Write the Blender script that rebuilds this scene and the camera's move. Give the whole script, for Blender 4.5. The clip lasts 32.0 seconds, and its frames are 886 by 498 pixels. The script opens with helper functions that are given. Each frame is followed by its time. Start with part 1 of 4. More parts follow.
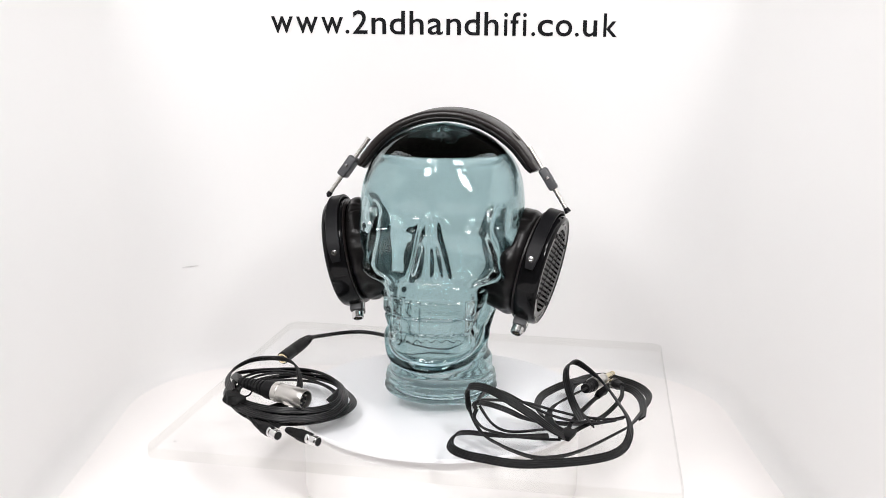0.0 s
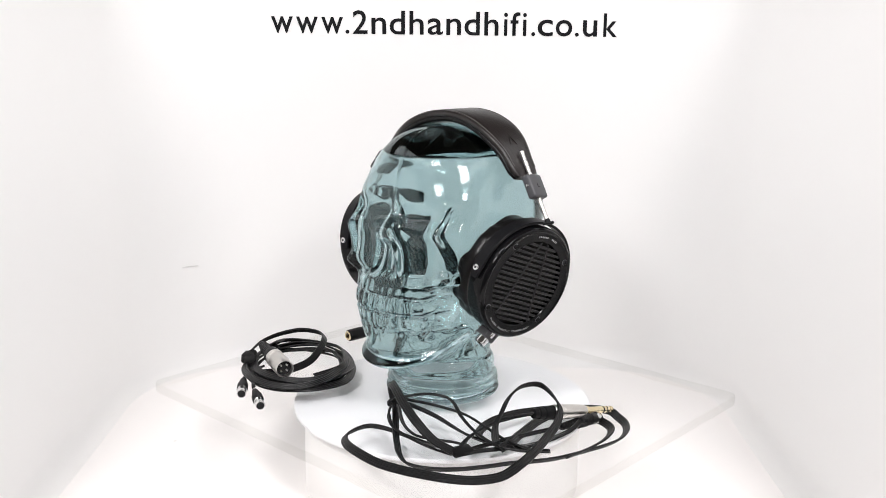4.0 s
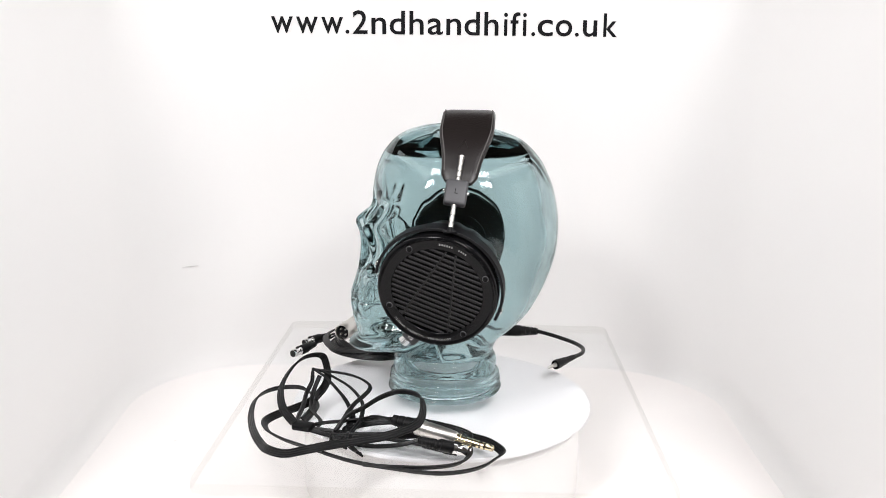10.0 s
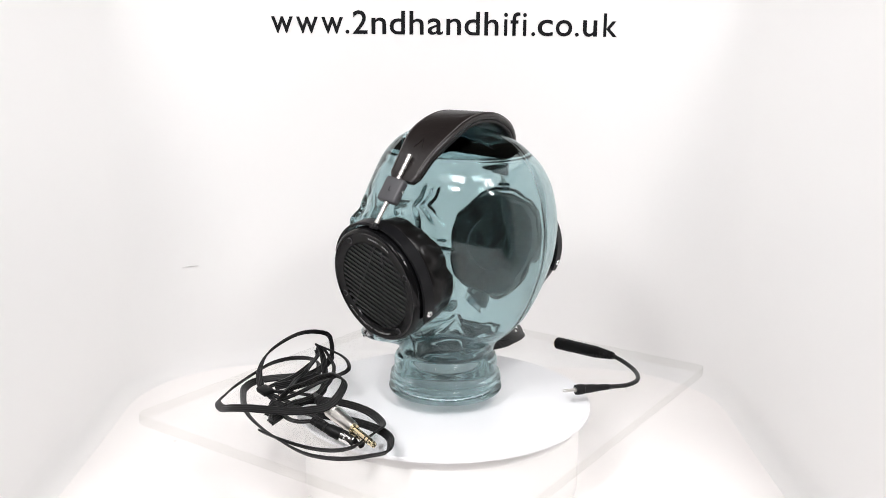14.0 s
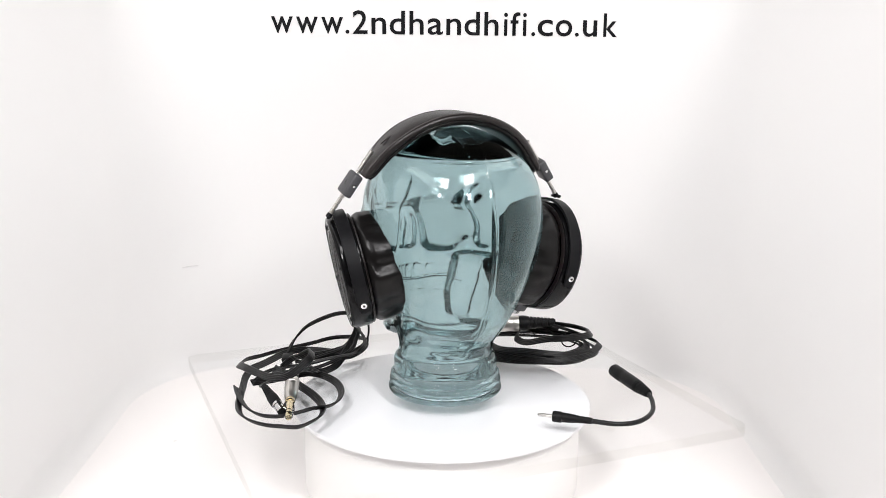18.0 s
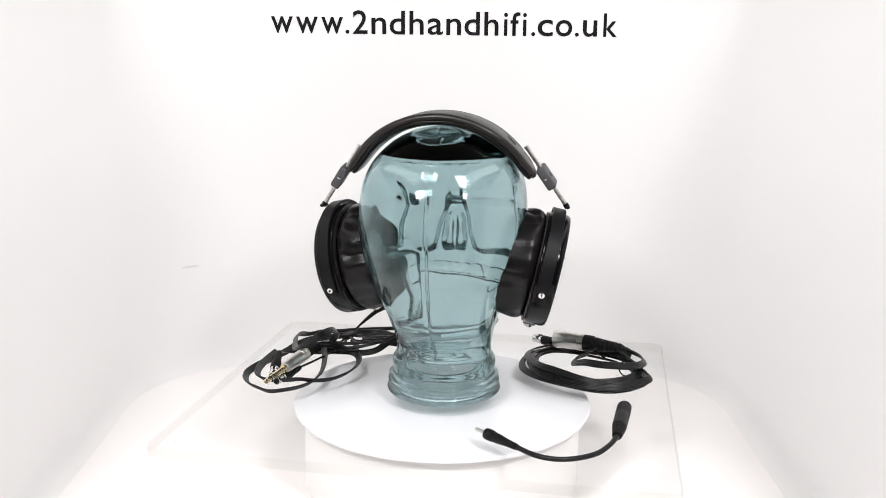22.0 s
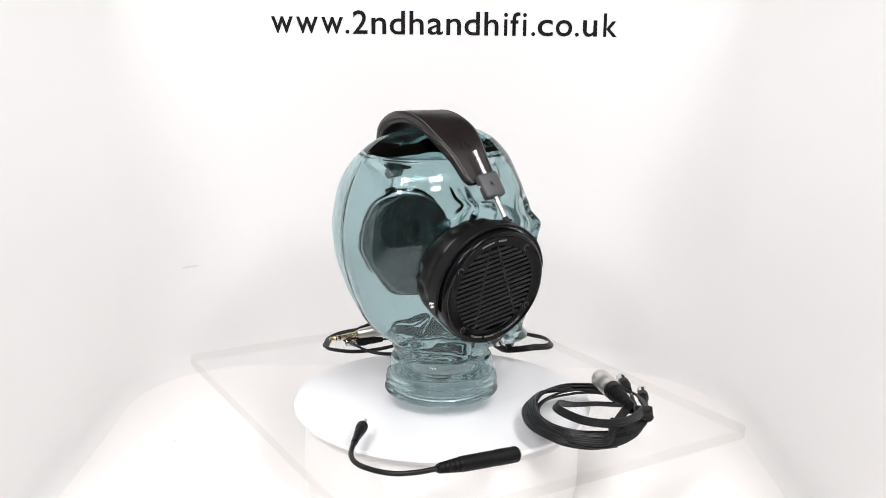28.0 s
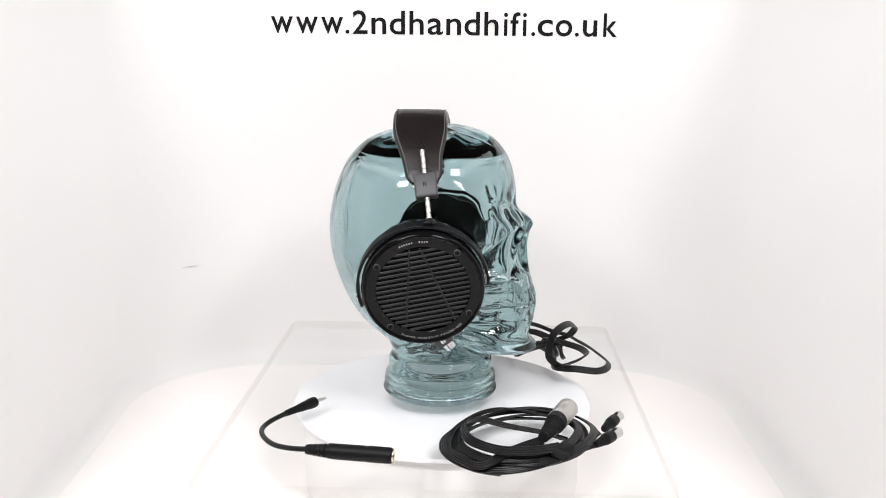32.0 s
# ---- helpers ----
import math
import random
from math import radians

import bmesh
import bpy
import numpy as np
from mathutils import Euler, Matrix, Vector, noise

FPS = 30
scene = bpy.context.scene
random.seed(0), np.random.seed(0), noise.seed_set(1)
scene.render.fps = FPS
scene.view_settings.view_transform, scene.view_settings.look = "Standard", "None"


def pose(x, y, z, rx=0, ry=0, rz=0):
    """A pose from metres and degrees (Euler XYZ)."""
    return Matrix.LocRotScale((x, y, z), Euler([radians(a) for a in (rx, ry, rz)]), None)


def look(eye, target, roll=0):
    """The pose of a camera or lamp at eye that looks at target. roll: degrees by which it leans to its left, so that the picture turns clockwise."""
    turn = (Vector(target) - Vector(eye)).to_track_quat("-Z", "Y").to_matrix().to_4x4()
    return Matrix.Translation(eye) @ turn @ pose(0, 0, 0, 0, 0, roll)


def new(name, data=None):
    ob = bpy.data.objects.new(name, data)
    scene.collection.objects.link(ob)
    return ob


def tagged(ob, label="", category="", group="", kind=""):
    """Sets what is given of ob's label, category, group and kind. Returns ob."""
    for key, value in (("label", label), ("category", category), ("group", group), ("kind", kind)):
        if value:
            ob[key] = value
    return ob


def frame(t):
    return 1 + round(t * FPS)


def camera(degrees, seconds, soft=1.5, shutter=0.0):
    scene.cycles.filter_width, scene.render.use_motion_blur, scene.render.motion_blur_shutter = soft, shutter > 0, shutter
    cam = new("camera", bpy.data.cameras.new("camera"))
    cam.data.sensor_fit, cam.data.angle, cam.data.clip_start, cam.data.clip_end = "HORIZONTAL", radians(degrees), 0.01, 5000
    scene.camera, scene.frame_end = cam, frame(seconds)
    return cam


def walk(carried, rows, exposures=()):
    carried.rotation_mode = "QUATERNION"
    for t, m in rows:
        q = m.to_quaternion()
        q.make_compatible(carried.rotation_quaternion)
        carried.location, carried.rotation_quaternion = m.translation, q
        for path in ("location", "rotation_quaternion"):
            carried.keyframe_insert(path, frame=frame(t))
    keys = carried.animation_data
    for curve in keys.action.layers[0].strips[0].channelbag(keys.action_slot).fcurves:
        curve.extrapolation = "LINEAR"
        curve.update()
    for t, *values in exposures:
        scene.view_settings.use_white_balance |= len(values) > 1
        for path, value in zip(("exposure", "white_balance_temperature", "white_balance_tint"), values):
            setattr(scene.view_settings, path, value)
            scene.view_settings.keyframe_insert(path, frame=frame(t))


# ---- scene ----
# A turning acrylic stand in a white light tent carries a glass head that wears headphones.
TURN = -8.1933          # degrees a second
SECONDS = 32.0
cam = camera(50.16, SECONDS, soft=0.85)
EYE = Vector((0.0, -0.93, 0.348))
AIM = EYE + Vector((-0.00084, 0.97743, -0.21125))
walk(cam, [(0.0, look(EYE, AIM, 0.615)), (SECONDS, look(EYE, AIM, 0.615))])

# ---- light ----
world = bpy.data.worlds.new("studio")
scene.world = world
world.use_nodes = True
world.node_tree.nodes["Background"].inputs["Color"].default_value = (1.0, 0.9, 0.8, 1)
world.node_tree.nodes["Background"].inputs["Strength"].default_value = 0.05
scene.view_settings.exposure = 0.36


def area_lamp(name, eye, target, size, size_y, watts, colour):
    data = bpy.data.lights.new(name, "AREA")
    data.shape, data.size, data.size_y, data.energy, data.color = "RECTANGLE", size, size_y, watts, colour
    ob = new(name, data)
    ob.matrix_world = look(eye, target)
    return ob


WARM = (1.0, 0.983, 0.991)
area_lamp("front_lamp_a", (-0.42, -0.94, 1.40), (0, 0.06, 0.0), 0.34, 0.30, 5.6, WARM)
area_lamp("front_lamp_b", (0.50, -0.94, 1.40), (0, 0.06, 0.0), 0.34, 0.30, 5.6, WARM)
area_lamp("side_lamp_a", (-0.45, -0.95, 0.84), (-0.02, 0.2, 0.1), 0.17, 0.17, 5.0, WARM)
area_lamp("side_lamp_b", (0.45, -0.95, 0.84), (0.02, 0.2, 0.1), 0.17, 0.17, 5.0, WARM)
# lamps outside, which shine through the cloth of the tent's sides
area_lamp("outside_lamp_a", (-0.80, 0.04, 0.34), (0.0, 0.06, 0.26), 0.70, 0.50, 2.8, WARM)
area_lamp("outside_lamp_b", (0.77, 0.04, 0.34), (0.0, 0.06, 0.26), 0.70, 0.50, 2.8, WARM)
# unseen weak fill strips, added over the open top to even out the walls
area_lamp("fill_strip_a", (-0.40, -0.05, 0.62), (0.05, 0.12, 0.0), 0.80, 0.10, 0.5, WARM)
area_lamp("fill_strip_b", (0.37, -0.05, 0.62), (-0.05, 0.12, 0.0), 0.80, 0.10, 0.5, WARM)


# ---- materials ----
def material(name, colour, rough=0.5, metal=0.0, vary=0.12, scale=40.0, bump=0.0, bump_scale=300.0, coat=0.0, spec=0.5):
    m = bpy.data.materials.new(name)
    m.use_nodes = True
    nt = m.node_tree
    b = nt.nodes["Principled BSDF"]
    b.inputs["Metallic"].default_value = metal
    b.inputs["Coat Weight"].default_value = coat
    b.inputs["Specular IOR Level"].default_value = spec
    co = nt.nodes.new("ShaderNodeTexCoord")
    n1 = nt.nodes.new("ShaderNodeTexNoise")
    n1.inputs["Scale"].default_value, n1.inputs["Detail"].default_value = scale, 5
    nt.links.new(co.outputs["Object"], n1.inputs["Vector"])
    ramp = nt.nodes.new("ShaderNodeMix")
    ramp.data_type = "RGBA"
    ramp.inputs[6].default_value = (*[c * (1 - vary) for c in colour], 1)
    ramp.inputs[7].default_value = (*[min(1, c * (1 + vary)) for c in colour], 1)
    nt.links.new(n1.outputs["Fac"], ramp.inputs[0])
    nt.links.new(ramp.outputs[2], b.inputs["Base Color"])
    rr = nt.nodes.new("ShaderNodeMapRange")
    rr.inputs["To Min"].default_value, rr.inputs["To Max"].default_value = max(0.02, rough * 0.8), min(1, rough * 1.2)
    nt.links.new(n1.outputs["Fac"], rr.inputs["Value"])
    nt.links.new(rr.outputs["Result"], b.inputs["Roughness"])
    if bump:
        n2 = nt.nodes.new("ShaderNodeTexNoise")
        n2.inputs["Scale"].default_value, n2.inputs["Detail"].default_value = bump_scale, 4
        nt.links.new(co.outputs["Object"], n2.inputs["Vector"])
        bp = nt.nodes.new("ShaderNodeBump")
        bp.inputs["Strength"].default_value, bp.inputs["Distance"].default_value = bump, 0.001
        nt.links.new(n2.outputs["Fac"], bp.inputs["Height"])
        nt.links.new(bp.outputs["Normal"], b.inputs["Normal"])
    return m


def clear_sheet(name, gloss, tint):
    """A clear flat sheet: it lets light straight through and gains gloss towards grazing angles."""
    m = bpy.data.materials.new(name)
    m.use_nodes = True
    nt = m.node_tree
    nt.nodes.remove(nt.nodes["Principled BSDF"])
    t, g, mix, lw, pw, k = [nt.nodes.new("ShaderNode" + n) for n in ("BsdfTransparent", "BsdfGlossy", "MixShader", "LayerWeight", "Math", "Math")]
    t.inputs["Color"].default_value = (*tint, 1)
    g.inputs["Roughness"].default_value = 0.03
    pw.operation, pw.inputs[1].default_value = "POWER", 4.0
    k.operation, k.inputs[1].default_value = "MULTIPLY", gloss
    lw.inputs["Blend"].default_value = 0.5
    nt.links.new(lw.outputs["Facing"], pw.inputs[0])
    nt.links.new(pw.outputs[0], k.inputs[0])
    nt.links.new(k.outputs[0], mix.inputs[0])
    nt.links.new(t.outputs[0], mix.inputs[1])
    nt.links.new(g.outputs[0], mix.inputs[2])
    nt.links.new(mix.outputs[0], nt.nodes["Material Output"].inputs["Surface"])
    return m


def glass(name, colour, ior, rough=0.0, bump=0.0, bump_scale=60.0):
    m = bpy.data.materials.new(name)
    m.use_nodes = True
    nt = m.node_tree
    nt.nodes.remove(nt.nodes["Principled BSDF"])
    g = nt.nodes.new("ShaderNodeBsdfGlass")
    g.inputs["Color"].default_value, g.inputs["IOR"].default_value, g.inputs["Roughness"].default_value = (*colour, 1), ior, rough
    nt.links.new(g.outputs[0], nt.nodes["Material Output"].inputs["Surface"])
    if bump:
        co = nt.nodes.new("ShaderNodeTexCoord")
        n = nt.nodes.new("ShaderNodeTexNoise")
        n.inputs["Scale"].default_value, n.inputs["Detail"].default_value = bump_scale, 2
        nt.links.new(co.outputs["Object"], n.inputs["Vector"])
        bp = nt.nodes.new("ShaderNodeBump")
        bp.inputs["Strength"].default_value, bp.inputs["Distance"].default_value = bump, 0.002
        nt.links.new(n.outputs["Fac"], bp.inputs["Height"])
        nt.links.new(bp.outputs["Normal"], g.inputs["Normal"])
    return m


M_WALL = material("white_backdrop_sheet", (0.925, 0.92, 0.915), 0.6, vary=0.012, scale=3.0, bump=0.05, bump_scale=120)


def let_light_through(m, share, colour):
    """Turns part of a surface into thin cloth that light shines through."""
    nt = m.node_tree
    b, t, mix = nt.nodes["Principled BSDF"], nt.nodes.new("ShaderNodeBsdfTranslucent"), nt.nodes.new("ShaderNodeMixShader")
    t.inputs["Color"].default_value, mix.inputs[0].default_value = (*colour, 1), share
    nt.links.new(b.outputs[0], mix.inputs[1])
    nt.links.new(t.outputs[0], mix.inputs[2])
    nt.links.new(mix.outputs[0], nt.nodes["Material Output"].inputs["Surface"])


let_light_through(M_WALL, 0.22, (0.95, 0.935, 0.92))
M_FLOOR = material("white_table_sheet", (0.93, 0.90, 0.885), 0.55, vary=0.03, scale=5.0, bump=0.08, bump_scale=90)
M_DISC = material("white_turntable_plastic", (0.91, 0.91, 0.93), 0.35, vary=0.01, scale=8)
M_ACRYL = clear_sheet("clear_acrylic", 0.16, (0.988, 0.990, 0.990))
M_EDGE = clear_sheet("polished_acrylic_edge", 0.5, (0.94, 0.94, 0.93))
M_HEAD = glass("recycled_teal_glass", (0.784, 0.857, 0.866), 1.50, bump=0.06, bump_scale=45)
M_INK = material("black_vinyl_lettering", (0.006, 0.006, 0.007), 0.6, vary=0.1, spec=0.1)
M_GLOSS = material("glossy_black_lacquer", (0.004, 0.004, 0.0045), 0.12, vary=0.2, scale=60, coat=0.02, spec=0.15)
M_SATIN = material("satin_black_metal", (0.007, 0.007, 0.008), 0.40, vary=0.25, scale=90, bump=0.1, bump_scale=900, spec=0.13)
M_GRILLE = material("black_grille_metal", (0.010, 0.010, 0.011), 0.42, vary=0.2, scale=120, bump=0.08, bump_scale=1400, spec=0.35)
M_DARK = material("black_felt_backing", (0.003, 0.003, 0.003), 0.9, vary=0.2)
M_LEATHER = material("black_leather", (0.0120, 0.0092, 0.0090), 0.33, vary=0.35, scale=30, bump=0.30, bump_scale=420, spec=0.42)
M_PAD = material("soft_black_pad_leather", (0.006, 0.0055, 0.0055), 0.30, vary=0.3, scale=30, bump=0.2, bump_scale=320, spec=0.22)
M_THREAD = material("grey_stitching", (0.085, 0.078, 0.076), 0.7, vary=0.2)
M_BLOCK = material("dark_grey_plastic", (0.055, 0.055, 0.060), 0.45, vary=0.12, scale=150, bump=0.12, bump_scale=1500)
M_CHROME = material("polished_steel", (0.72, 0.72, 0.72), 0.14, 1.0, vary=0.06, scale=80)
M_NICKEL = material("satin_nickel", (0.66, 0.64, 0.61), 0.33, 1.0, vary=0.08, scale=120)
M_GOLD = material("gold_plating", (0.78, 0.67, 0.45), 0.22, 1.0, vary=0.08, scale=100)
M_RUBBER = material("black_cable_rubber", (0.0075, 0.0075, 0.008), 0.38, vary=0.3, scale=70, bump=0.1, bump_scale=700, spec=0.30)
M_BOOT = material("black_moulded_rubber", (0.008, 0.008, 0.0085), 0.46, vary=0.25, scale=90, bump=0.12, bump_scale=900, spec=0.14)
M_TAPE = material("black_fabric_tape", (0.012, 0.012, 0.012), 0.7, vary=0.35, scale=160, bump=0.4, bump_scale=1200, spec=0.2)
M_PRINT = material("pale_grey_print", (0.30, 0.30, 0.30), 0.6, vary=0.05)
M_BASE = material("light_grey_turntable_plastic", (0.93, 0.915, 0.90), 0.5, vary=0.02, scale=10)
M_SCUFF = material("grey_scuff", (0.74, 0.73, 0.72), 0.8, vary=0.2, scale=400)


# ---- mesh tools ----
def finish(bm, smooth=True, angle=35):
    bmesh.ops.recalc_face_normals(bm, faces=bm.faces)
    if smooth:
        lim = radians(angle)
        for f in bm.faces:
            f.smooth = True
        for e in bm.edges:
            if len(e.link_faces) == 2 and e.calc_face_angle(0) > lim:
                e.smooth = False


def part(name, bm, mat, parent=None, label="", smooth=True, angle=35, m=None):
    finish(bm, smooth, angle)
    me = bpy.data.meshes.new(name)
    bm.to_mesh(me)
    bm.free()
    me.materials.append(mat)
    ob = new(name, me)
    if parent is not None:
        ob.parent = parent
    if m is not None:
        ob.matrix_basis = m
    if label:
        tagged(ob, label)
    return ob


def share(name, me, parent, m):
    ob = new(name, me)
    ob.parent, ob.matrix_basis = parent, m
    return ob


def empty(name, label, category, group="", kind="", m=None):
    ob = new(name)
    ob.empty_display_size = 0.02
    if m is not None:
        ob.matrix_basis = m
    return tagged(ob, label, category, group, kind)


def box(sx, sy, sz, bevel=0.0, m=None, seg=2):
    bm = bmesh.new()
    bmesh.ops.create_cube(bm, size=1.0, matrix=Matrix.Diagonal((sx, sy, sz, 1)))
    if bevel:
        bmesh.ops.bevel(bm, geom=bm.edges[:], offset=bevel, segments=seg, affect="EDGES", profile=0.5)
    if m is not None:
        bm.transform(m)
    return bm


def lathe(profile, steps=40, m=None):
    """A turned shape about z from (radius, height) pairs; radius 0 closes an end."""
    bm = bmesh.new()
    rings = []
    for r, z in profile:
        if r <= 1e-7:
            rings.append([bm.verts.new((0, 0, z))])
        else:
            rings.append([bm.verts.new((r * math.cos(2 * math.pi * k / steps), r * math.sin(2 * math.pi * k / steps), z)) for k in range(steps)])
    for a, b in zip(rings, rings[1:]):
        for k in range(steps):
            j = (k + 1) % steps
            if len(a) == 1 and len(b) == 1:
                break
            if len(a) == 1:
                bm.faces.new((a[0], b[j], b[k]))
            elif len(b) == 1:
                bm.faces.new((a[k], a[j], b[0]))
            else:
                bm.faces.new((a[k], a[j], b[j], b[k]))
    if m is not None:
        bm.transform(m)
    return bm


def along(a, b):
    """The pose at a whose z axis points to b."""
    d = Vector(b) - Vector(a)
    return Matrix.Translation(a) @ d.to_track_quat("Z", "Y").to_matrix().to_4x4()


def smooth_path(points, per=10, closed=False):
    """Catmull-Rom curve through the points."""
    p = [Vector(q) for q in points]
    n = len(p)
    out = []
    for i in range(n if closed else n - 1):
        if closed:
            a, b, c, d = p[i - 1], p[i], p[(i + 1) % n], p[(i + 2) % n]
        else:
            a, b, c, d = p[max(i - 1, 0)], p[i], p[i + 1], p[min(i + 2, n - 1)]
        for k in range(per):
            t = k / per
            out.append(0.5 * (2 * b + (c - a) * t + (2 * a - 5 * b + 4 * c - d) * t * t + (3 * b - a - 3 * c + d) * t ** 3))
    if not closed:
        out.append(p[-1])
    return out


def sweep(path, section, lean=0.0, ends=True, up=(0, 0, 1)):
    """Draws a section of (side, height) pairs along a path. lean: degrees by which the section's side rises, one value or a function of 0 to 1."""
    bm = bmesh.new()
    rings = []
    n = len(path)
    side = None
    for i, p in enumerate(path):
        d = (path[min(i + 1, n - 1)] - path[max(i - 1, 0)]).normalized()
        s = d.cross(Vector(up))
        if side is not None:
            s = s if s.length > 0.3 else side - d * side.dot(d)
            if s.dot(side) < 0:
                s = -s
            s = (side * 0.5 + s.normalized() * 0.5)
            s = s - d * s.dot(d)
        elif s.length < 0.05:
            s = d.orthogonal()
        side = s.normalized()
        h = side.cross(d)
        a = radians(lean(i / max(1, n - 1)) if callable(lean) else lean)
        u, v = side * math.cos(a) + h * math.sin(a), h * math.cos(a) - side * math.sin(a)
        rings.append([bm.verts.new(p + u * x + v * y) for x, y in section])
    k = len(section)
    for a, b in zip(rings, rings[1:]):
        for j in range(k):
            bm.faces.new((a[j], a[(j + 1) % k], b[(j + 1) % k], b[j]))
    if ends:
        bm.faces.new(rings[0])
        bm.faces.new(rings[-1][::-1])
    return bm


def round_section(r, n=12):
    return [(r * math.cos(2 * math.pi * k / n), r * math.sin(2 * math.pi * k / n)) for k in range(n)]


def ribbon_section(wires, r):
    """Wires of radius r side by side, in one jacket."""
    top, low = [], []
    for w in range(wires):
        x = (w - (wires - 1) / 2) * 2 * r * 0.94
        for a in ((150, 90, 30) if 0 < w < wires - 1 or wires == 1 else ((180, 135, 90, 30) if w == 0 else (150, 90, 45))):
            top.append((x + r * math.cos(radians(a)), r * math.sin(radians(a))))
        for a in ((-150, -90, -30) if w < wires - 1 else (-150, -90, -45, 0)):
            low.append((x + r * math.cos(radians(a)), r * math.sin(radians(a))))
    return top + low[::-1]


def lettering(text, size, depth=0.0002, bold=0.0):
    """A mesh of words in the built-in font, in the xy plane, from x = 0."""
    cu = bpy.data.curves.new("lettering", "FONT")
    cu.body, cu.size, cu.extrude, cu.resolution_u, cu.offset = text, size, depth, 4, bold
    ob = new("lettering", cu)
    dg = bpy.context.evaluated_depsgraph_get()
    me = bpy.data.meshes.new_from_object(ob.evaluated_get(dg))
    bm = bmesh.new()
    bm.from_mesh(me)
    bpy.data.objects.remove(ob)
    bpy.data.curves.remove(cu)
    bpy.data.meshes.remove(me)
    return bm


def add(bm, other, m=None):
    """Joins other into bm, moved by m."""
    if m is not None:
        other.transform(m)
    me = bpy.data.meshes.new("joined")
    other.to_mesh(me)
    other.free()
    bm.from_mesh(me)
    bpy.data.meshes.remove(me)
    return bm


def sheet(name, columns, mat, kind="structure", label="", category=""):
    """A smooth sheet of thin cloth through columns of points."""
    bm = bmesh.new()
    grid = [[bm.verts.new(p) for p in col] for col in columns]
    for a, b in zip(grid, grid[1:]):
        for i in range(len(a) - 1):
            bm.faces.new((a[i], a[i + 1], b[i + 1], b[i]))
    ob = part(name, bm, mat, angle=60)
    return tagged(ob, label, category, kind=kind)


# ---- the tent ----
FLOOR_Z = -0.10
TENT_TOP = 0.415


def tent_outline(front):
    """The rounded outline of the sheet's foot, from the front round the back."""
    left, right, back, r = -0.412, 0.376, 0.372, 0.17
    out = [(left + 0.03 * (1 - k / 9) * front / -0.66, front + (back - r - front) * k / 9) for k in range(9)]
    out += [(left + r - r * math.cos(a), back - r + r * math.sin(a)) for a in np.linspace(0, math.pi / 2, 13)]
    out += [(right - r + r * math.sin(a), back - r + r * math.cos(a)) for a in np.linspace(0, math.pi / 2, 13)]
    out += [(right - 0.02 * k / 9 * front / -0.66, back - r - (back - r - front) * k / 9) for k in range(1, 10)]
    return out


def build_tent():
    cols = []
    for x, y in tent_outline(-0.30):
        col = []
        for k in range(6):                       # a small soft fold at the foot
            a = math.pi / 2 * k / 5
            inx, iny = -x, 0.0 - y
            n = math.hypot(inx, iny)
            f = 0.030 * (1 - math.sin(a))
            col.append((x + inx / n * f, y + iny / n * f, FLOOR_Z - 0.003 + 0.033 * (1 - math.cos(a))))
        for k in range(1, 13):
            col.append((x, y, FLOOR_Z + 0.030 + (TENT_TOP - FLOOR_Z) * k / 12))
        cols.append(col)
    sheet("wall_backdrop", cols, M_WALL, label="smooth white curved backdrop sheet of a light tent", category="backdrop")
    bm = bmesh.new()
    ring = [bm.verts.new((x, y, FLOOR_Z - 0.001)) for x, y in tent_outline(-0.66)]
    bm.faces.new(ring)
    ob = part("floor", bm, M_FLOOR, smooth=False)
    sol = ob.modifiers.new("thickness", "SOLIDIFY")
    sol.thickness, sol.offset = 0.01, -1
    tagged(ob, "warm white table sheet under the turntable", "floor", kind="structure")


build_tent()


# ---- lettering on the backdrop ----
SIGN_Y = 0.3712


def sign_x(u):
    return (u - 784) * 0.000759 - 0.0044


def sign_z(u):
    return 0.3609 - (u - 483) / 607 * 0.0010


def sign_y(x):
    """The sheet bends forwards at its corners."""
    return SIGN_Y - 0.17 + math.sqrt(0.17 ** 2 - max(0.0, x - 0.206) ** 2)


def glyph(ch, u0, u1, high, drop=0.0):
    """One letter of the built-in font, fitted to its width and height."""
    bm = lettering(ch, 0.05, 0.0, 0.0004)
    xs, ys = [v.co.x for v in bm.verts], [v.co.y for v in bm.verts]
    x0, x1, z0 = sign_x(u0), sign_x(u1), sign_z(u0) - drop
    for v in bm.verts:
        x = x0 + (v.co.x - min(xs)) / (max(xs) - min(xs)) * (x1 - x0)
        v.co = (x, sign_y(x), z0 + (v.co.y - min(ys)) / (max(ys) - min(ys)) * high)
    return bm


def build_sign():
    sign = empty("wall_lettering", "black vinyl web address stuck on white backdrop", "lettering", m=Matrix.Translation((0, 0, 0)))
    X = 0.0216
    U = 0.0308
    for ch, u0, u1, high in (("w", 481, 519.5, X), ("w", 525, 563.5, X), ("w", 569.5, 608, X), (".", 612, 619, 0.0052), ("2", 625, 651, U), ("n", 658, 684, X), ("d", 690, 717, U), ("h", 725, 750, U), ("a", 757, 784, X),
                             ("n", 790, 816, X), ("d", 822, 849, U), ("h", 857, 882, U), ("i", 891.5, 898, 0.0300), ("f", 903, 920, U), ("i", 925, 931.5, 0.0300),
                             (".", 940, 947, 0.0052), ("c", 951, 978, X), ("o", 983, 1012, X), (".", 1017, 1024, 0.0052), ("u", 1031, 1056, X), ("k", 1067, 1091, U)):
        part("letter" if ch != "." else "full_stop", glyph(ch, u0, u1, high), M_INK, sign, smooth=False)


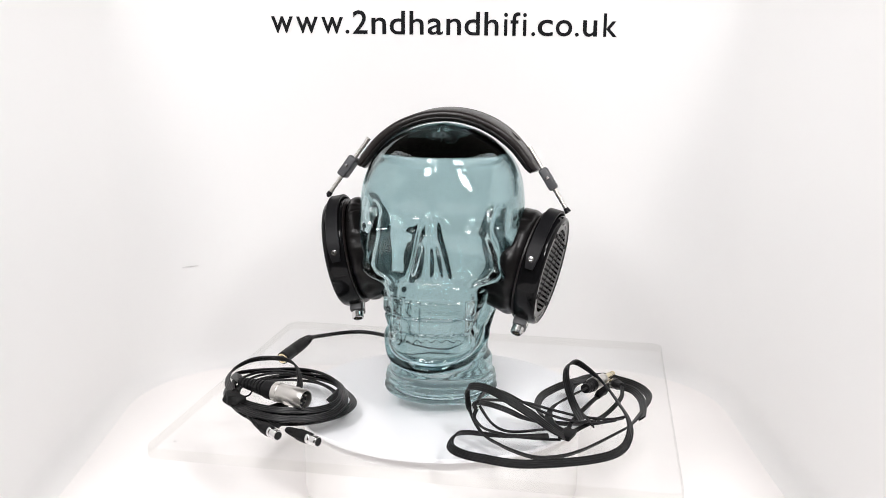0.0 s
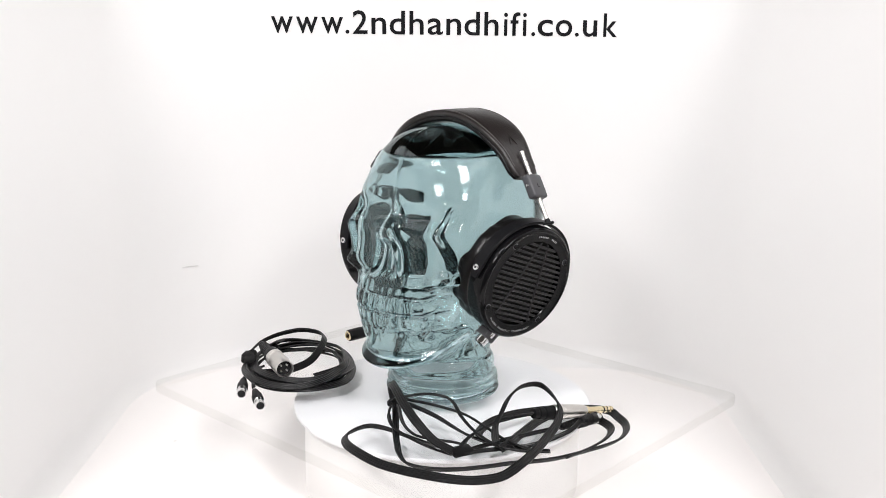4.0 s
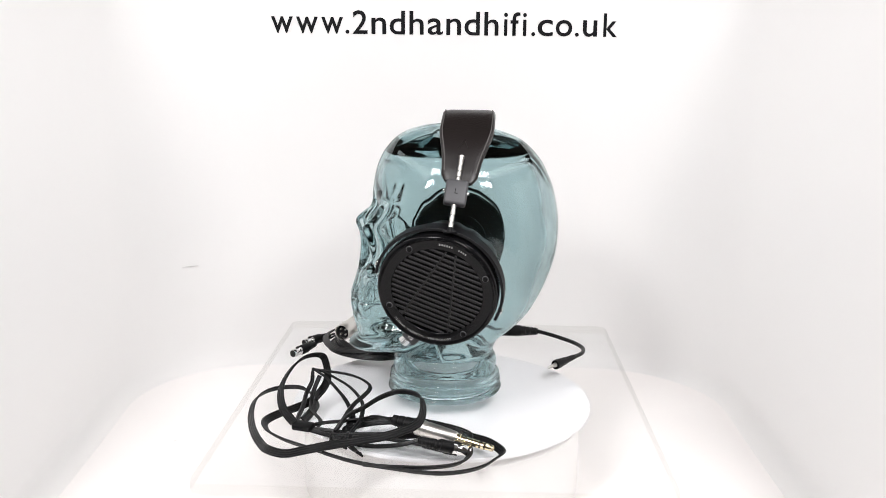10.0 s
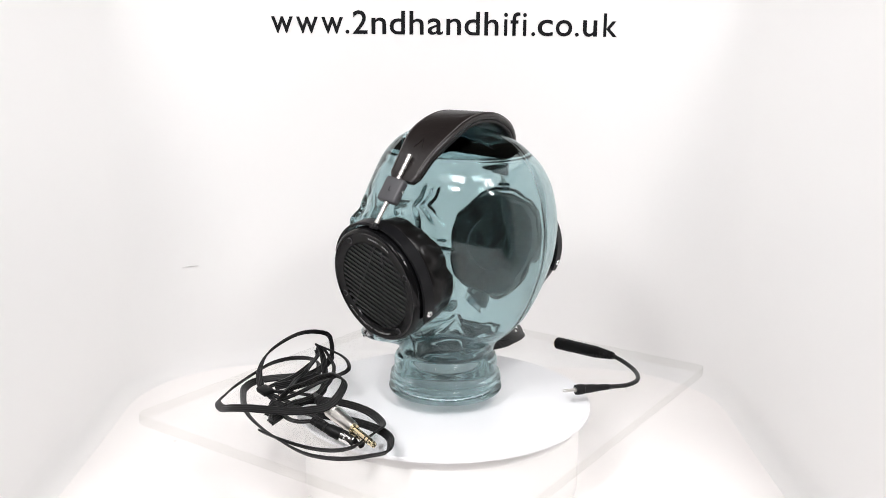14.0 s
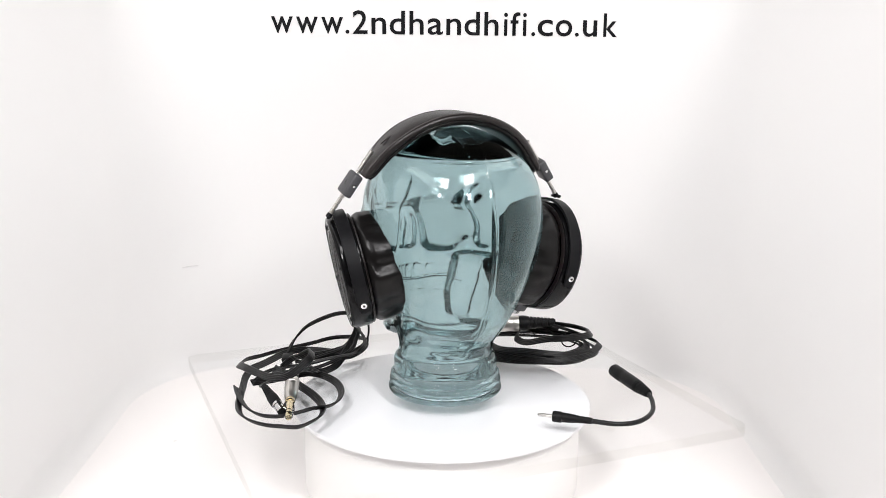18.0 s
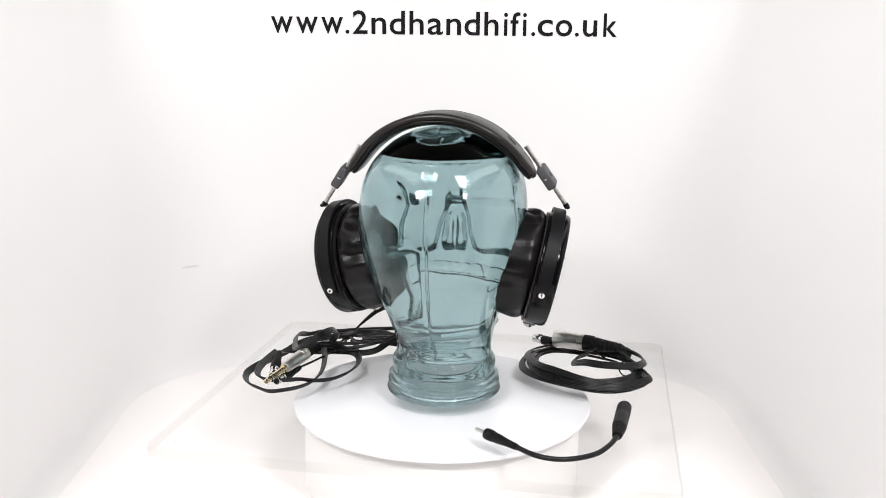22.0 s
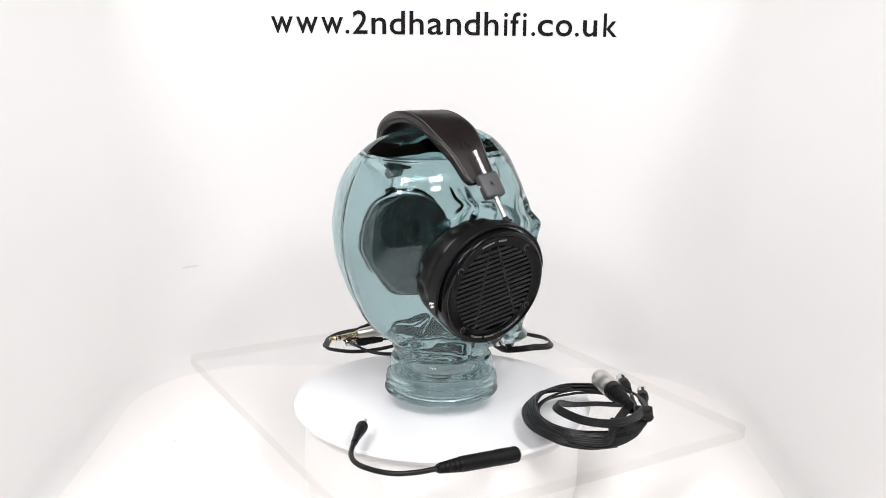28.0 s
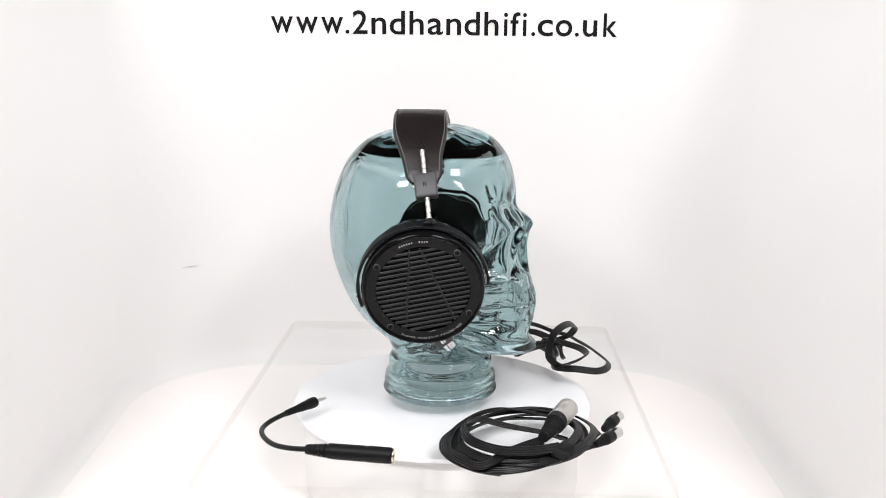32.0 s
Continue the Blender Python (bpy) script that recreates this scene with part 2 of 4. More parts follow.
build_sign()
scuff = [Vector((-0.3561, 0.3252, 0.0464)), Vector((-0.3498, 0.3306, 0.0474)), Vector((-0.3440, 0.3353, 0.0470)), Vector((-0.3382, 0.3396, 0.0466))]
tagged(part("scuff_mark", sweep(smooth_path(scuff, 4), round_section(0.0005, 6)), M_SCUFF), "faint grey scuff on the white backdrop sheet", "scuff mark")
tagged(part("dust_speck", box(0.0042, 0.0016, 0.0010, 0.0003, pose(-0.3062, 0.0856, FLOOR_Z - 0.0006, 0, 0, 15), 1), M_SCUFF), "tiny grey speck lying on the table sheet", "speck")


# ---- the turning stand ----
def rounded_slab(sx, sy, z0, z1, r, bevel):
    bm = bmesh.new()
    ring = []
    for cx, cy, a0 in ((sx / 2 - r, sy / 2 - r, 0), (-sx / 2 + r, sy / 2 - r, 90), (-sx / 2 + r, -sy / 2 + r, 180), (sx / 2 - r, -sy / 2 + r, 270)):
        for k in range(7):
            a = radians(a0 + 15 * k)
            ring.append((cx + r * math.cos(a), cy + r * math.sin(a)))
    lo = [bm.verts.new((x, y, z0)) for x, y in ring]
    hi = [bm.verts.new((x, y, z1)) for x, y in ring]
    bm.faces.new(lo[::-1])
    bm.faces.new(hi)
    n = len(ring)
    for k in range(n):
        bm.faces.new((lo[k], lo[(k + 1) % n], hi[(k + 1) % n], hi[k]))
    ed = [e for e in bm.edges if abs(e.verts[0].co.z - e.verts[1].co.z) < 1e-6]
    bmesh.ops.bevel(bm, geom=ed, offset=bevel, segments=2, affect="EDGES", profile=0.5)
    return bm


turntable = empty("turntable", "round white motorised turntable on the table sheet", "turntable")
part("platter", lathe([(0, -0.0150), (0.1500, -0.0150), (0.1518, -0.0144), (0.1522, -0.0115), (0.1514, -0.0106), (0, -0.0104)], 96), M_DISC, turntable)
part("base", lathe([(0, FLOOR_Z), (0.140, FLOOR_Z), (0.142, FLOOR_Z + 0.003), (0.142, -0.026), (0.139, -0.022), (0.136, -0.0152), (0, -0.0152)], 96), M_BASE, turntable)

PLATE_YAW = -9.75
plate = part("acrylic_plate", rounded_slab(0.462, 0.397, -0.010, 0.0, 0.010, 0.0008), M_ACRYL, smooth=False, m=pose(0, 0, 0, 0, 0, PLATE_YAW))
plate.data.materials.append(M_EDGE)
for face in plate.data.polygons:
    face.material_index = 0 if abs(face.normal.z) > 0.9 else 1
tagged(plate, "clear rectangular acrylic plate lying on the white turntable", "plate")


# ---- the glass head ----
HEAD_YAW, HEAD_X, HEAD_Y = -8.5, -0.0015, 0.0027


def interp(z, table):
    """Smooth curve through (z, value) pairs."""
    zs, vs = [a for a, _ in table], [b for _, b in table]
    if z <= zs[0]:
        return vs[0]
    if z >= zs[-1]:
        return vs[-1]
    i = max(k for k in range(len(zs)) if zs[k] <= z)
    m = []
    for k in (i, i + 1):
        a, b = max(k - 1, 0), min(k + 1, len(zs) - 1)
        m.append((vs[b] - vs[a]) / (zs[b] - zs[a]))
    h = zs[i + 1] - zs[i]
    t = (z - zs[i]) / h
    return (2 * t ** 3 - 3 * t * t + 1) * vs[i] + (t ** 3 - 2 * t * t + t) * h * m[0] + (3 * t * t - 2 * t ** 3) * vs[i + 1] + (t ** 3 - t * t) * h * m[1]


NECK = [(0, 0.0510), (0.0010, 0.0558), (0.0032, 0.0579), (0.0055, 0.0576), (0.0072, 0.0532), (0.0088, 0.0528), (0.0105, 0.0556), (0.0128, 0.0572), (0.0148, 0.0562), (0.0160, 0.0545), (0.0172, 0.0556),
        (0.0190, 0.0560), (0.0208, 0.0528), (0.0235, 0.0520), (0.029, 0.0526), (0.034, 0.0526), (0.038, 0.0510), (0.042, 0.0480), (0.048, 0.0475)]
FRONT = [(0.030, 0.078), (0.0385, 0.0870), (0.0475, 0.0945), (0.054, 0.0940), (0.061, 0.0922), (0.0745, 0.0925), (0.088, 0.0958), (0.101, 0.0966), (0.1121, 0.0938), (0.1225, 0.0900), (0.1325, 0.0876),
         (0.1455, 0.0855), (0.157, 0.0852), (0.167, 0.0868), (0.1765, 0.0902), (0.1834, 0.0838), (0.190, 0.0755), (0.196, 0.0730), (0.206, 0.0725), (0.2197, 0.0705), (0.2300, 0.0680), (0.2425, 0.0628),
         (0.252, 0.0560), (0.259, 0.0490), (0.2655, 0.0380), (0.2697, 0.0240), (0.272, 0.0110), (0.2725, 0.001)]
BACK = [(0.042, 0.0480), (0.050, 0.0510), (0.057, 0.0555), (0.0686, 0.0698), (0.0836, 0.0838), (0.1034, 0.0948), (0.1235, 0.1028), (0.147, 0.1090), (0.172, 0.1107), (0.188, 0.1092), (0.210, 0.1042), (0.2270, 0.0972), (0.2414, 0.0885),
        (0.2571, 0.0718), (0.2655, 0.0520), (0.2697, 0.0335), (0.272, 0.0165), (0.2725, 0.001)]
WIDE = [(0.042, 0.0482), (0.052, 0.0482), (0.067, 0.0505), (0.088, 0.0565), (0.106, 0.063), (0.129, 0.0704), (0.158, 0.0779), (0.187, 0.0810), (0.210, 0.0792), (0.227, 0.0745), (0.241, 0.0664), (0.255, 0.052), (0.2643, 0.036), (0.270, 0.019), (0.2725, 0.001)]


def bell(x, w):
    return math.exp(-(x / w) ** 2)


def step(a, b, x):
    t = min(1, max(0, (x - a) / (b - a)))
    return t * t * (3 - 2 * t)


def head_row(z):
    """Front, back and side extent of the head, and the neck's radius, at a height."""
    return interp(z, FRONT), interp(max(z, 0.042), BACK), interp(max(z, 0.042), WIDE), interp(z, NECK)


def head_base(a, z, row):
    """Radius without the face's carving. a: 0 at the left ear, -90 degrees at the face."""
    f, b, w, neck = row
    c, s = math.cos(a), math.sin(a)
    d = f if s < 0 else b
    jaw = step(0.045, 0.055, z) * (1 - step(0.19, 0.235, z)) if s < 0 else 0.0
    crown = step(0.055, 0.185, z) * (1 - step(0.215, 0.265, z)) * step(0, 0.25, s)      # the skull is squarer at the back
    n = 2.0 + 0.75 * jaw * step(0, 0.25, -s) + 0.50 * crown
    r = (abs(c / w) ** n + abs(s / d) ** n) ** (-1 / n)
    low = 0.0420 + 0.034 * (1 - abs(s)) * step(0.0, 0.30, -s)      # the jaw's lower edge climbs towards the ear
    t = step(low - 0.0030, low + 0.0032, z)
    return neck + (r - neck) * t


def carving(x, y, z):
    """How far the face is cut in, at a point of the smooth form."""
    seam = -0.0008 * bell(x - 0.0015, 0.0015) if z > 0.05 else 0.0
    if y > 0.0 or z < 0.036:
        return seam
    ax = abs(x)
    cut = seam if z > 0.19 else 0.0
    # the nasal bone stands as a steep wedge between the scooped sockets of the eyes
    half = 0.0022 + 0.0165 * min(1.15, max(0, (0.203 - z) / 0.062))
    tall = step(0.126, 0.140, z) * (1 - step(0.172, 0.214, z))
    cut += 0.0125 * step(half - 0.0020, half + 0.0060, ax) * (1 - step(0.042, 0.057, ax)) * tall * step(-0.022, -0.042, y)
    # outer rim of the socket: a wavy upright ridge with a groove on each side
    wave = 0.0560 + 0.0036 * math.sin((z - 0.135) * 92)
    rim = step(0.130, 0.142, z) * (1 - step(0.192, 0.208, z)) * step(-0.006, -0.022, y)
    cut -= 0.0034 * bell(ax - wave, 0.0048) * rim
    cut += 0.0082 * bell(ax - wave - 0.0088, 0.0040) * rim
    # nose opening: two hollows with a thin wall between them
    hole = step(0.172, 0.158, z) * step(0.130, 0.139, z)
    cut += 0.0100 * hole * (1 - step(half * 0.30, half * 0.85, ax)) * (1 - 0.45 * bell(ax, 0.0035))
    # cheekbones that end below in a sharp ledge, and the deep hollows under it
    cut -= 0.0070 * bell(z - 0.1370, 0.0075) * bell(ax - 0.058, 0.016) * step(-0.01, -0.03, y)
    cut += 0.0145 * step(0.066, 0.082, z) * (1 - step(0.1225, 0.1310, z)) * step(0.037, 0.045, ax) * step(-0.008, -0.030, y) * (1 - step(-0.070, -0.082, y))
    # temples
    cut += 0.0015 * bell(z - 0.185, 0.02) * bell(y + 0.025, 0.018) * step(0.045, 0.06, ax)
    # two rows of teeth, rounded one by one, with the roots over and under them
    front = step(-0.045, -0.07, y)
    if 0.058 < z < 0.142:
        u = x / 0.0092 * (1 - 2.5 * ax)
        gap = 1 - abs(math.sin(math.pi * (u + 0.5))) ** 0.55              # narrow clefts between the teeth
        row = step(0.084, 0.088, z) * (1 - step(0.113, 0.117, z))
        roots = step(0.073, 0.082, z) * (1 - step(0.124, 0.138, z))
        arch = 1 - step(0.042, 0.050, ax)
        cut += front * arch * (0.0030 * row * gap + 0.0006 * roots * (0.5 - 0.5 * math.cos(math.pi * 2 * u + math.pi)))
        cut += front * 0.0036 * bell(z - 0.1003, 0.0013)
        cut += front * 0.0024 * (bell(z - 0.1158, 0.0017) + bell(z - 0.0852, 0.0017)) * (0.55 + 0.45 * gap)
    # dip over the chin, and the jaw's rounded lower edge
    cut += front * 0.0012 * bell(z - 0.067, 0.006)
    low = 0.0495 + 0.33 * max(0.0, y + 0.085)
    cut -= 0.0036 * bell(z - low, 0.0048) * step(-0.006, -0.03, y)
    cut += 0.0022 * bell(z - low - 0.011, 0.0060) * step(-0.006, -0.03, y)
    return cut


def head_radius(a, z, row=None, carve=1.0):
    row = row or head_row(z)
    r = head_base(a, z, row)
    return r - carve * carving(r * math.cos(a), r * math.sin(a), z)


def blurred(grid, sigma_z, sigma_a):
    """Gaussian blur of a height-by-angle grid: open in height, closed in angle."""
    for axis, sigma in ((0, sigma_z), (1, sigma_a)):
        n = int(3 * sigma) + 1
        k = np.exp(-0.5 * (np.arange(-n, n + 1) / sigma) ** 2)
        k /= k.sum()
        pad = np.pad(grid, ((n, n), (0, 0)), mode="edge") if axis == 0 else np.pad(grid, ((0, 0), (n, n)), mode="wrap")
        size = grid.shape[axis]
        grid = sum(w * (pad[i:i + size, :] if axis == 0 else pad[:, i:i + size]) for i, w in enumerate(k))
    return grid


def build_head():
    steps = 480
    angles = [2 * math.pi * k / steps for k in range(steps)]
    zs = []
    z = 0.0
    while z < 0.2722:
        zs.append(z)
        z += 0.0006 if z > 0.266 else 0.0010
    zs.append(0.2724)
    verts, faces = [], []
    outer = np.array([[max(0.0006, head_radius(a, q, row)) for a in angles] for q, row in ((q, head_row(q)) for q in zs)])
    out = 0
    for q, row in zip(zs, outer):
        verts += [(r * math.cos(a), r * math.sin(a), q) for a, r in zip(angles, row)]
    # the hollow follows the outside a little smoothed, with a nearly flat roof
    roof = 0.2430
    rows_in = [i for i, q in enumerate(zs) if q < roof]
    zin = [zs[i] for i in rows_in]
    hollow = blurred(outer, 5.0, 6.0)
    for i in rows_in:
        q = zs[i]
        corner = max(0.0, (q - (roof - 0.008)) / 0.008)
        for k, a in enumerate(angles):
            s = math.sin(a)
            wall = 0.0038 + 0.0012 * (1 - step(0.010, 0.030, q)) + 0.0050 * step(0.55, 1.0, s) * step(0.07, 0.12, q) + 0.001 * step(0.5, 1.0, -s) * step(0.05, 0.08, q)
            p = Vector((0.09 * math.cos(a), 0.09 * s, q))
            hollow[i, k] += -wall + (0.00060 * noise.noise(p * 30) + (0.00005 + 0.00022 * step(0.0, 0.35, noise.noise(p * 22))) * noise.noise(p * 130)) * step(0.03, 0.06, q) * (0.22 + 0.78 * step(-0.5, 0.1, s))
            hollow[i, k] *= 1 - 0.11 * (1 - math.sqrt(max(0.0, 1 - corner ** 2)))
    hollow = np.minimum(blurred(np.minimum(hollow, outer - 0.0030), 2.5, 3.2), outer - 0.0018)
    first_in = len(verts)
    for i in rows_in:
        verts += [(r * math.cos(a), r * math.sin(a), zs[i]) for a, r in zip(angles, hollow[i])]
    rim = [Vector(v) for v in verts[-steps:]]
    roof_rows = 24
    for i in range(1, roof_rows):
        k = 1 - i / roof_rows
        for v in rim:
            verts.append((v.x * k, v.y * k, roof + 0.0160 * (1 - k ** 1.3) + 0.0002 * noise.noise(Vector((v.x * k, v.y * k, 0)) * 60)))

    def skin(first, rows, flip):
        for i in range(rows - 1):
            for k in range(steps):
                j = (k + 1) % steps
                q = (first + i * steps + k, first + i * steps + j, first + (i + 1) * steps + j, first + (i + 1) * steps + k)
                faces.append(q[::-1] if flip else q)
        last = first + (rows - 1) * steps
        cap = [last + k for k in range(steps)]
        faces.append(cap[::-1] if flip else cap)

    skin(out, len(zs), False)
    skin(first_in, len(zin) + roof_rows - 1, True)
    for k in range(steps):                       # the foot's open rim
        j = (k + 1) % steps
        faces.append((out + j, out + k, first_in + k, first_in + j))
    me = bpy.data.meshes.new("glass_skull")
    me.from_pydata(verts, [], faces)
    me.polygons.foreach_set("use_smooth", [True] * len(me.polygons))
    me.materials.append(M_HEAD)
    ob = new("glass_skull", me)
    ob.matrix_basis = pose(HEAD_X, HEAD_Y, 0.0004, 0, 0, HEAD_YAW)
    return tagged(ob, "hollow blue-green glass skull display head on a threaded neck", "display head")


glass_skull = build_head()


def outside_head(p, gap=0.0006):
    """True when a point of the stand's space lies outside the glass."""
    q = pose(HEAD_X, HEAD_Y, 0.0004, 0, 0, HEAD_YAW).inverted() @ Vector(p)
    if q.z > 0.272 or q.z < 0:
        return True
    return math.hypot(q.x, q.y) > head_radius(math.atan2(q.y, q.x), q.z) + gap


# ---- the headphones ----
PHONES_YAW = -9.7
headphones = empty("headphones", "black over-ear headphones with leather band and slotted round cups", "headphones", m=pose(0, 0, 0, 0, 0, PHONES_YAW))
TO_STAND = pose(0, 0, 0, 0, 0, PHONES_YAW)


def band_y(z):
    return 0.0098 + (z - 0.194) * 0.155


def band_path(r, end):
    """The arch of the head band in front view: an arc that runs out into straight ends."""
    out = []
    for k in range(-20, 21):
        a = radians(50) * k / 20
        x, z = r * math.sin(a), 0.1850 + r * math.cos(a)
        out.append(Vector((x, 0, z)))
    d = Vector((0.62, 0, -0.784))
    a = out[-1]
    tail = [a + d * end * t for t in (0.25, 0.5, 0.75, 1.0)]
    out = [Vector((-p.x, 0, p.z)) for p in tail[::-1]] + out + tail
    return [Vector((p.x, band_y(p.z), p.z)) for p in out]


def band(r, end, wide, narrow, thick, edge):
    path = band_path(r, end)
    n = len(path)

    bm = bmesh.new()
    rings = []
    for i, p in enumerate(path):
        d = (path[min(i + 1, n - 1)] - path[max(i - 1, 0)]).normalized()
        side = Vector((0, 1, 0))
        side = (side - d * side.dot(d)).normalized()
        up = d.cross(side)
        if up.z < 0:
            up = -up
        t = abs(2 * i / (n - 1) - 1)
        w = narrow + (wide - narrow) * (1 - step(0.45, 1.0, t)) ** 0.9
        if t > 0.93:
            w *= 1 - 0.24 * ((t - 0.93) / 0.07) ** 4
        h = thick * (1 - 0.12 * step(0.6, 0.95, t)) * (1 - 0.35 * step(0.95, 1.0, t))
        sec = []
        for k in range(20):
            a = 2 * math.pi * k / 20
            c, s = math.cos(a), math.sin(a)
            sec.append((math.copysign(abs(c) ** edge, c) * w / 2, math.copysign(abs(s) ** 0.7, s) * h / 2))
        rings.append([bm.verts.new(p + side * x + up * y) for x, y in sec])
    for a, b in zip(rings, rings[1:]):
        for j in range(20):
            bm.faces.new((a[j], a[(j + 1) % 20], b[(j + 1) % 20], b[j]))
    bm.faces.new(rings[0])
    bm.faces.new(rings[-1][::-1])
    return bm


def stitch_lines(r, end, wide, narrow, lift):
    """Stitches along both edges of the band."""
    path = smooth_path(band_path(r, end), 5)
    n = len(path)
    bm = bmesh.new()
    for sgn in (-1, 1):
        for i in range(6, n - 7, 2):
            p, q = path[i], path[i + 1]
            t = abs(2 * i / (n - 1) - 1)
            w = narrow + (wide - narrow) * (1 - step(0.45, 1.0, t)) ** 0.9
            d = (q - p).normalized()
            side = Vector((0, 1, 0))
            side = (side - d * side.dot(d)).normalized()
            up = d.cross(side)
            up = up if up.z > 0 else -up
            c = (p + q) / 2 + side * sgn * (w / 2 - 0.0026) + up * lift
            m = Matrix.Translation(c) @ Matrix((d, side, up)).transposed().to_4x4()
            add_box(bm, 0.0022, 0.0009, 0.0007, m)
    return bm


def add_box(bm, sx, sy, sz, m):
    v = [bm.verts.new(m @ Vector((x * sx / 2, y * sy / 2, z * sz / 2))) for x in (-1, 1) for y in (-1, 1) for z in (-1, 1)]
    for f in ((0, 1, 3, 2), (4, 6, 7, 5), (0, 4, 5, 1), (2, 3, 7, 6), (0, 2, 6, 4), (1, 5, 7, 3)):
        bm.faces.new([v[k] for k in f])


head_band = part("headband", band(0.0967, 0.0255, 0.051, 0.033, 0.0086, 0.3), M_LEATHER, headphones, "black leather head band with stitched edges", angle=60)
part("lining", band(0.0925, 0.0240, 0.0490, 0.031, 0.0078, 0.5), M_PAD, head_band, "padded inner strap", angle=60)
tagged(part("stitching", stitch_lines(0.0967, 0.0240, 0.051, 0.033, 0.0038), M_THREAD, head_band, smooth=False), kind="stuff")


def rod_profile(length, r):
    """A steel rod with a row of notches and a knob at each end."""
    pr = [(0, 0), (r * 1.1, 0.0002), (r * 1.1, 0.003), (r, 0.0032)]
    z = 0.006
    while z < length - 0.004:
        pr += [(r, z), (r * 0.72, z + 0.0004), (r * 0.72, z + 0.0011), (r, z + 0.0015)]
        z += 0.0062
    pr += [(r, length - 0.0022), (r * 1.15, length - 0.002), (r * 1.15, length), (0, length)]
    return pr


def slat_mesh(length):
    bm = box(length, 0.0018, 0.0016, 0.0003, seg=1)
    finish(bm, False)
    me = bpy.data.meshes.new("slat")
    bm.to_mesh(me)
    bm.free()
    me.materials.append(M_GRILLE)
    return me


def screw(name, parent, m, r=0.0028, mat=M_CHROME):
    s = part(name, lathe([(0, 0.0012), (r * 0.45, 0.0012), (r * 0.5, 0.0016), (r * 0.9, 0.0014), (r, 0.0008), (r, -0.003), (0, -0.003)], 20), mat, parent, m=m)
    return s


def arc_words(text, size, radius, mid, inward, mat_depth=0.00012):
    """Words along an arc. mid: the angle of their middle; inward: the letters' feet point to the rim."""
    bm = bmesh.new()
    pitch = size * 0.86
    span = pitch * (len(text) - 1) / radius
    for k, ch in enumerate(text):
        if ch == " ":
            continue
        g = lettering(ch, size, mat_depth)
        xs = [v.co.x for v in g.verts]
        g.transform(Matrix.Translation((-(min(xs) + max(xs)) / 2, 0, 0)))
        a = radians(mid) + (-span / 2 + pitch * k / radius) * (1 if inward else -1)
        turn = a + math.pi / 2 if inward else a - math.pi / 2
        m = Matrix.Translation((radius * math.cos(a), radius * math.sin(a), 0)) @ Matrix.Rotation(turn, 4, "Z")
        add(bm, g, m)
    return bm


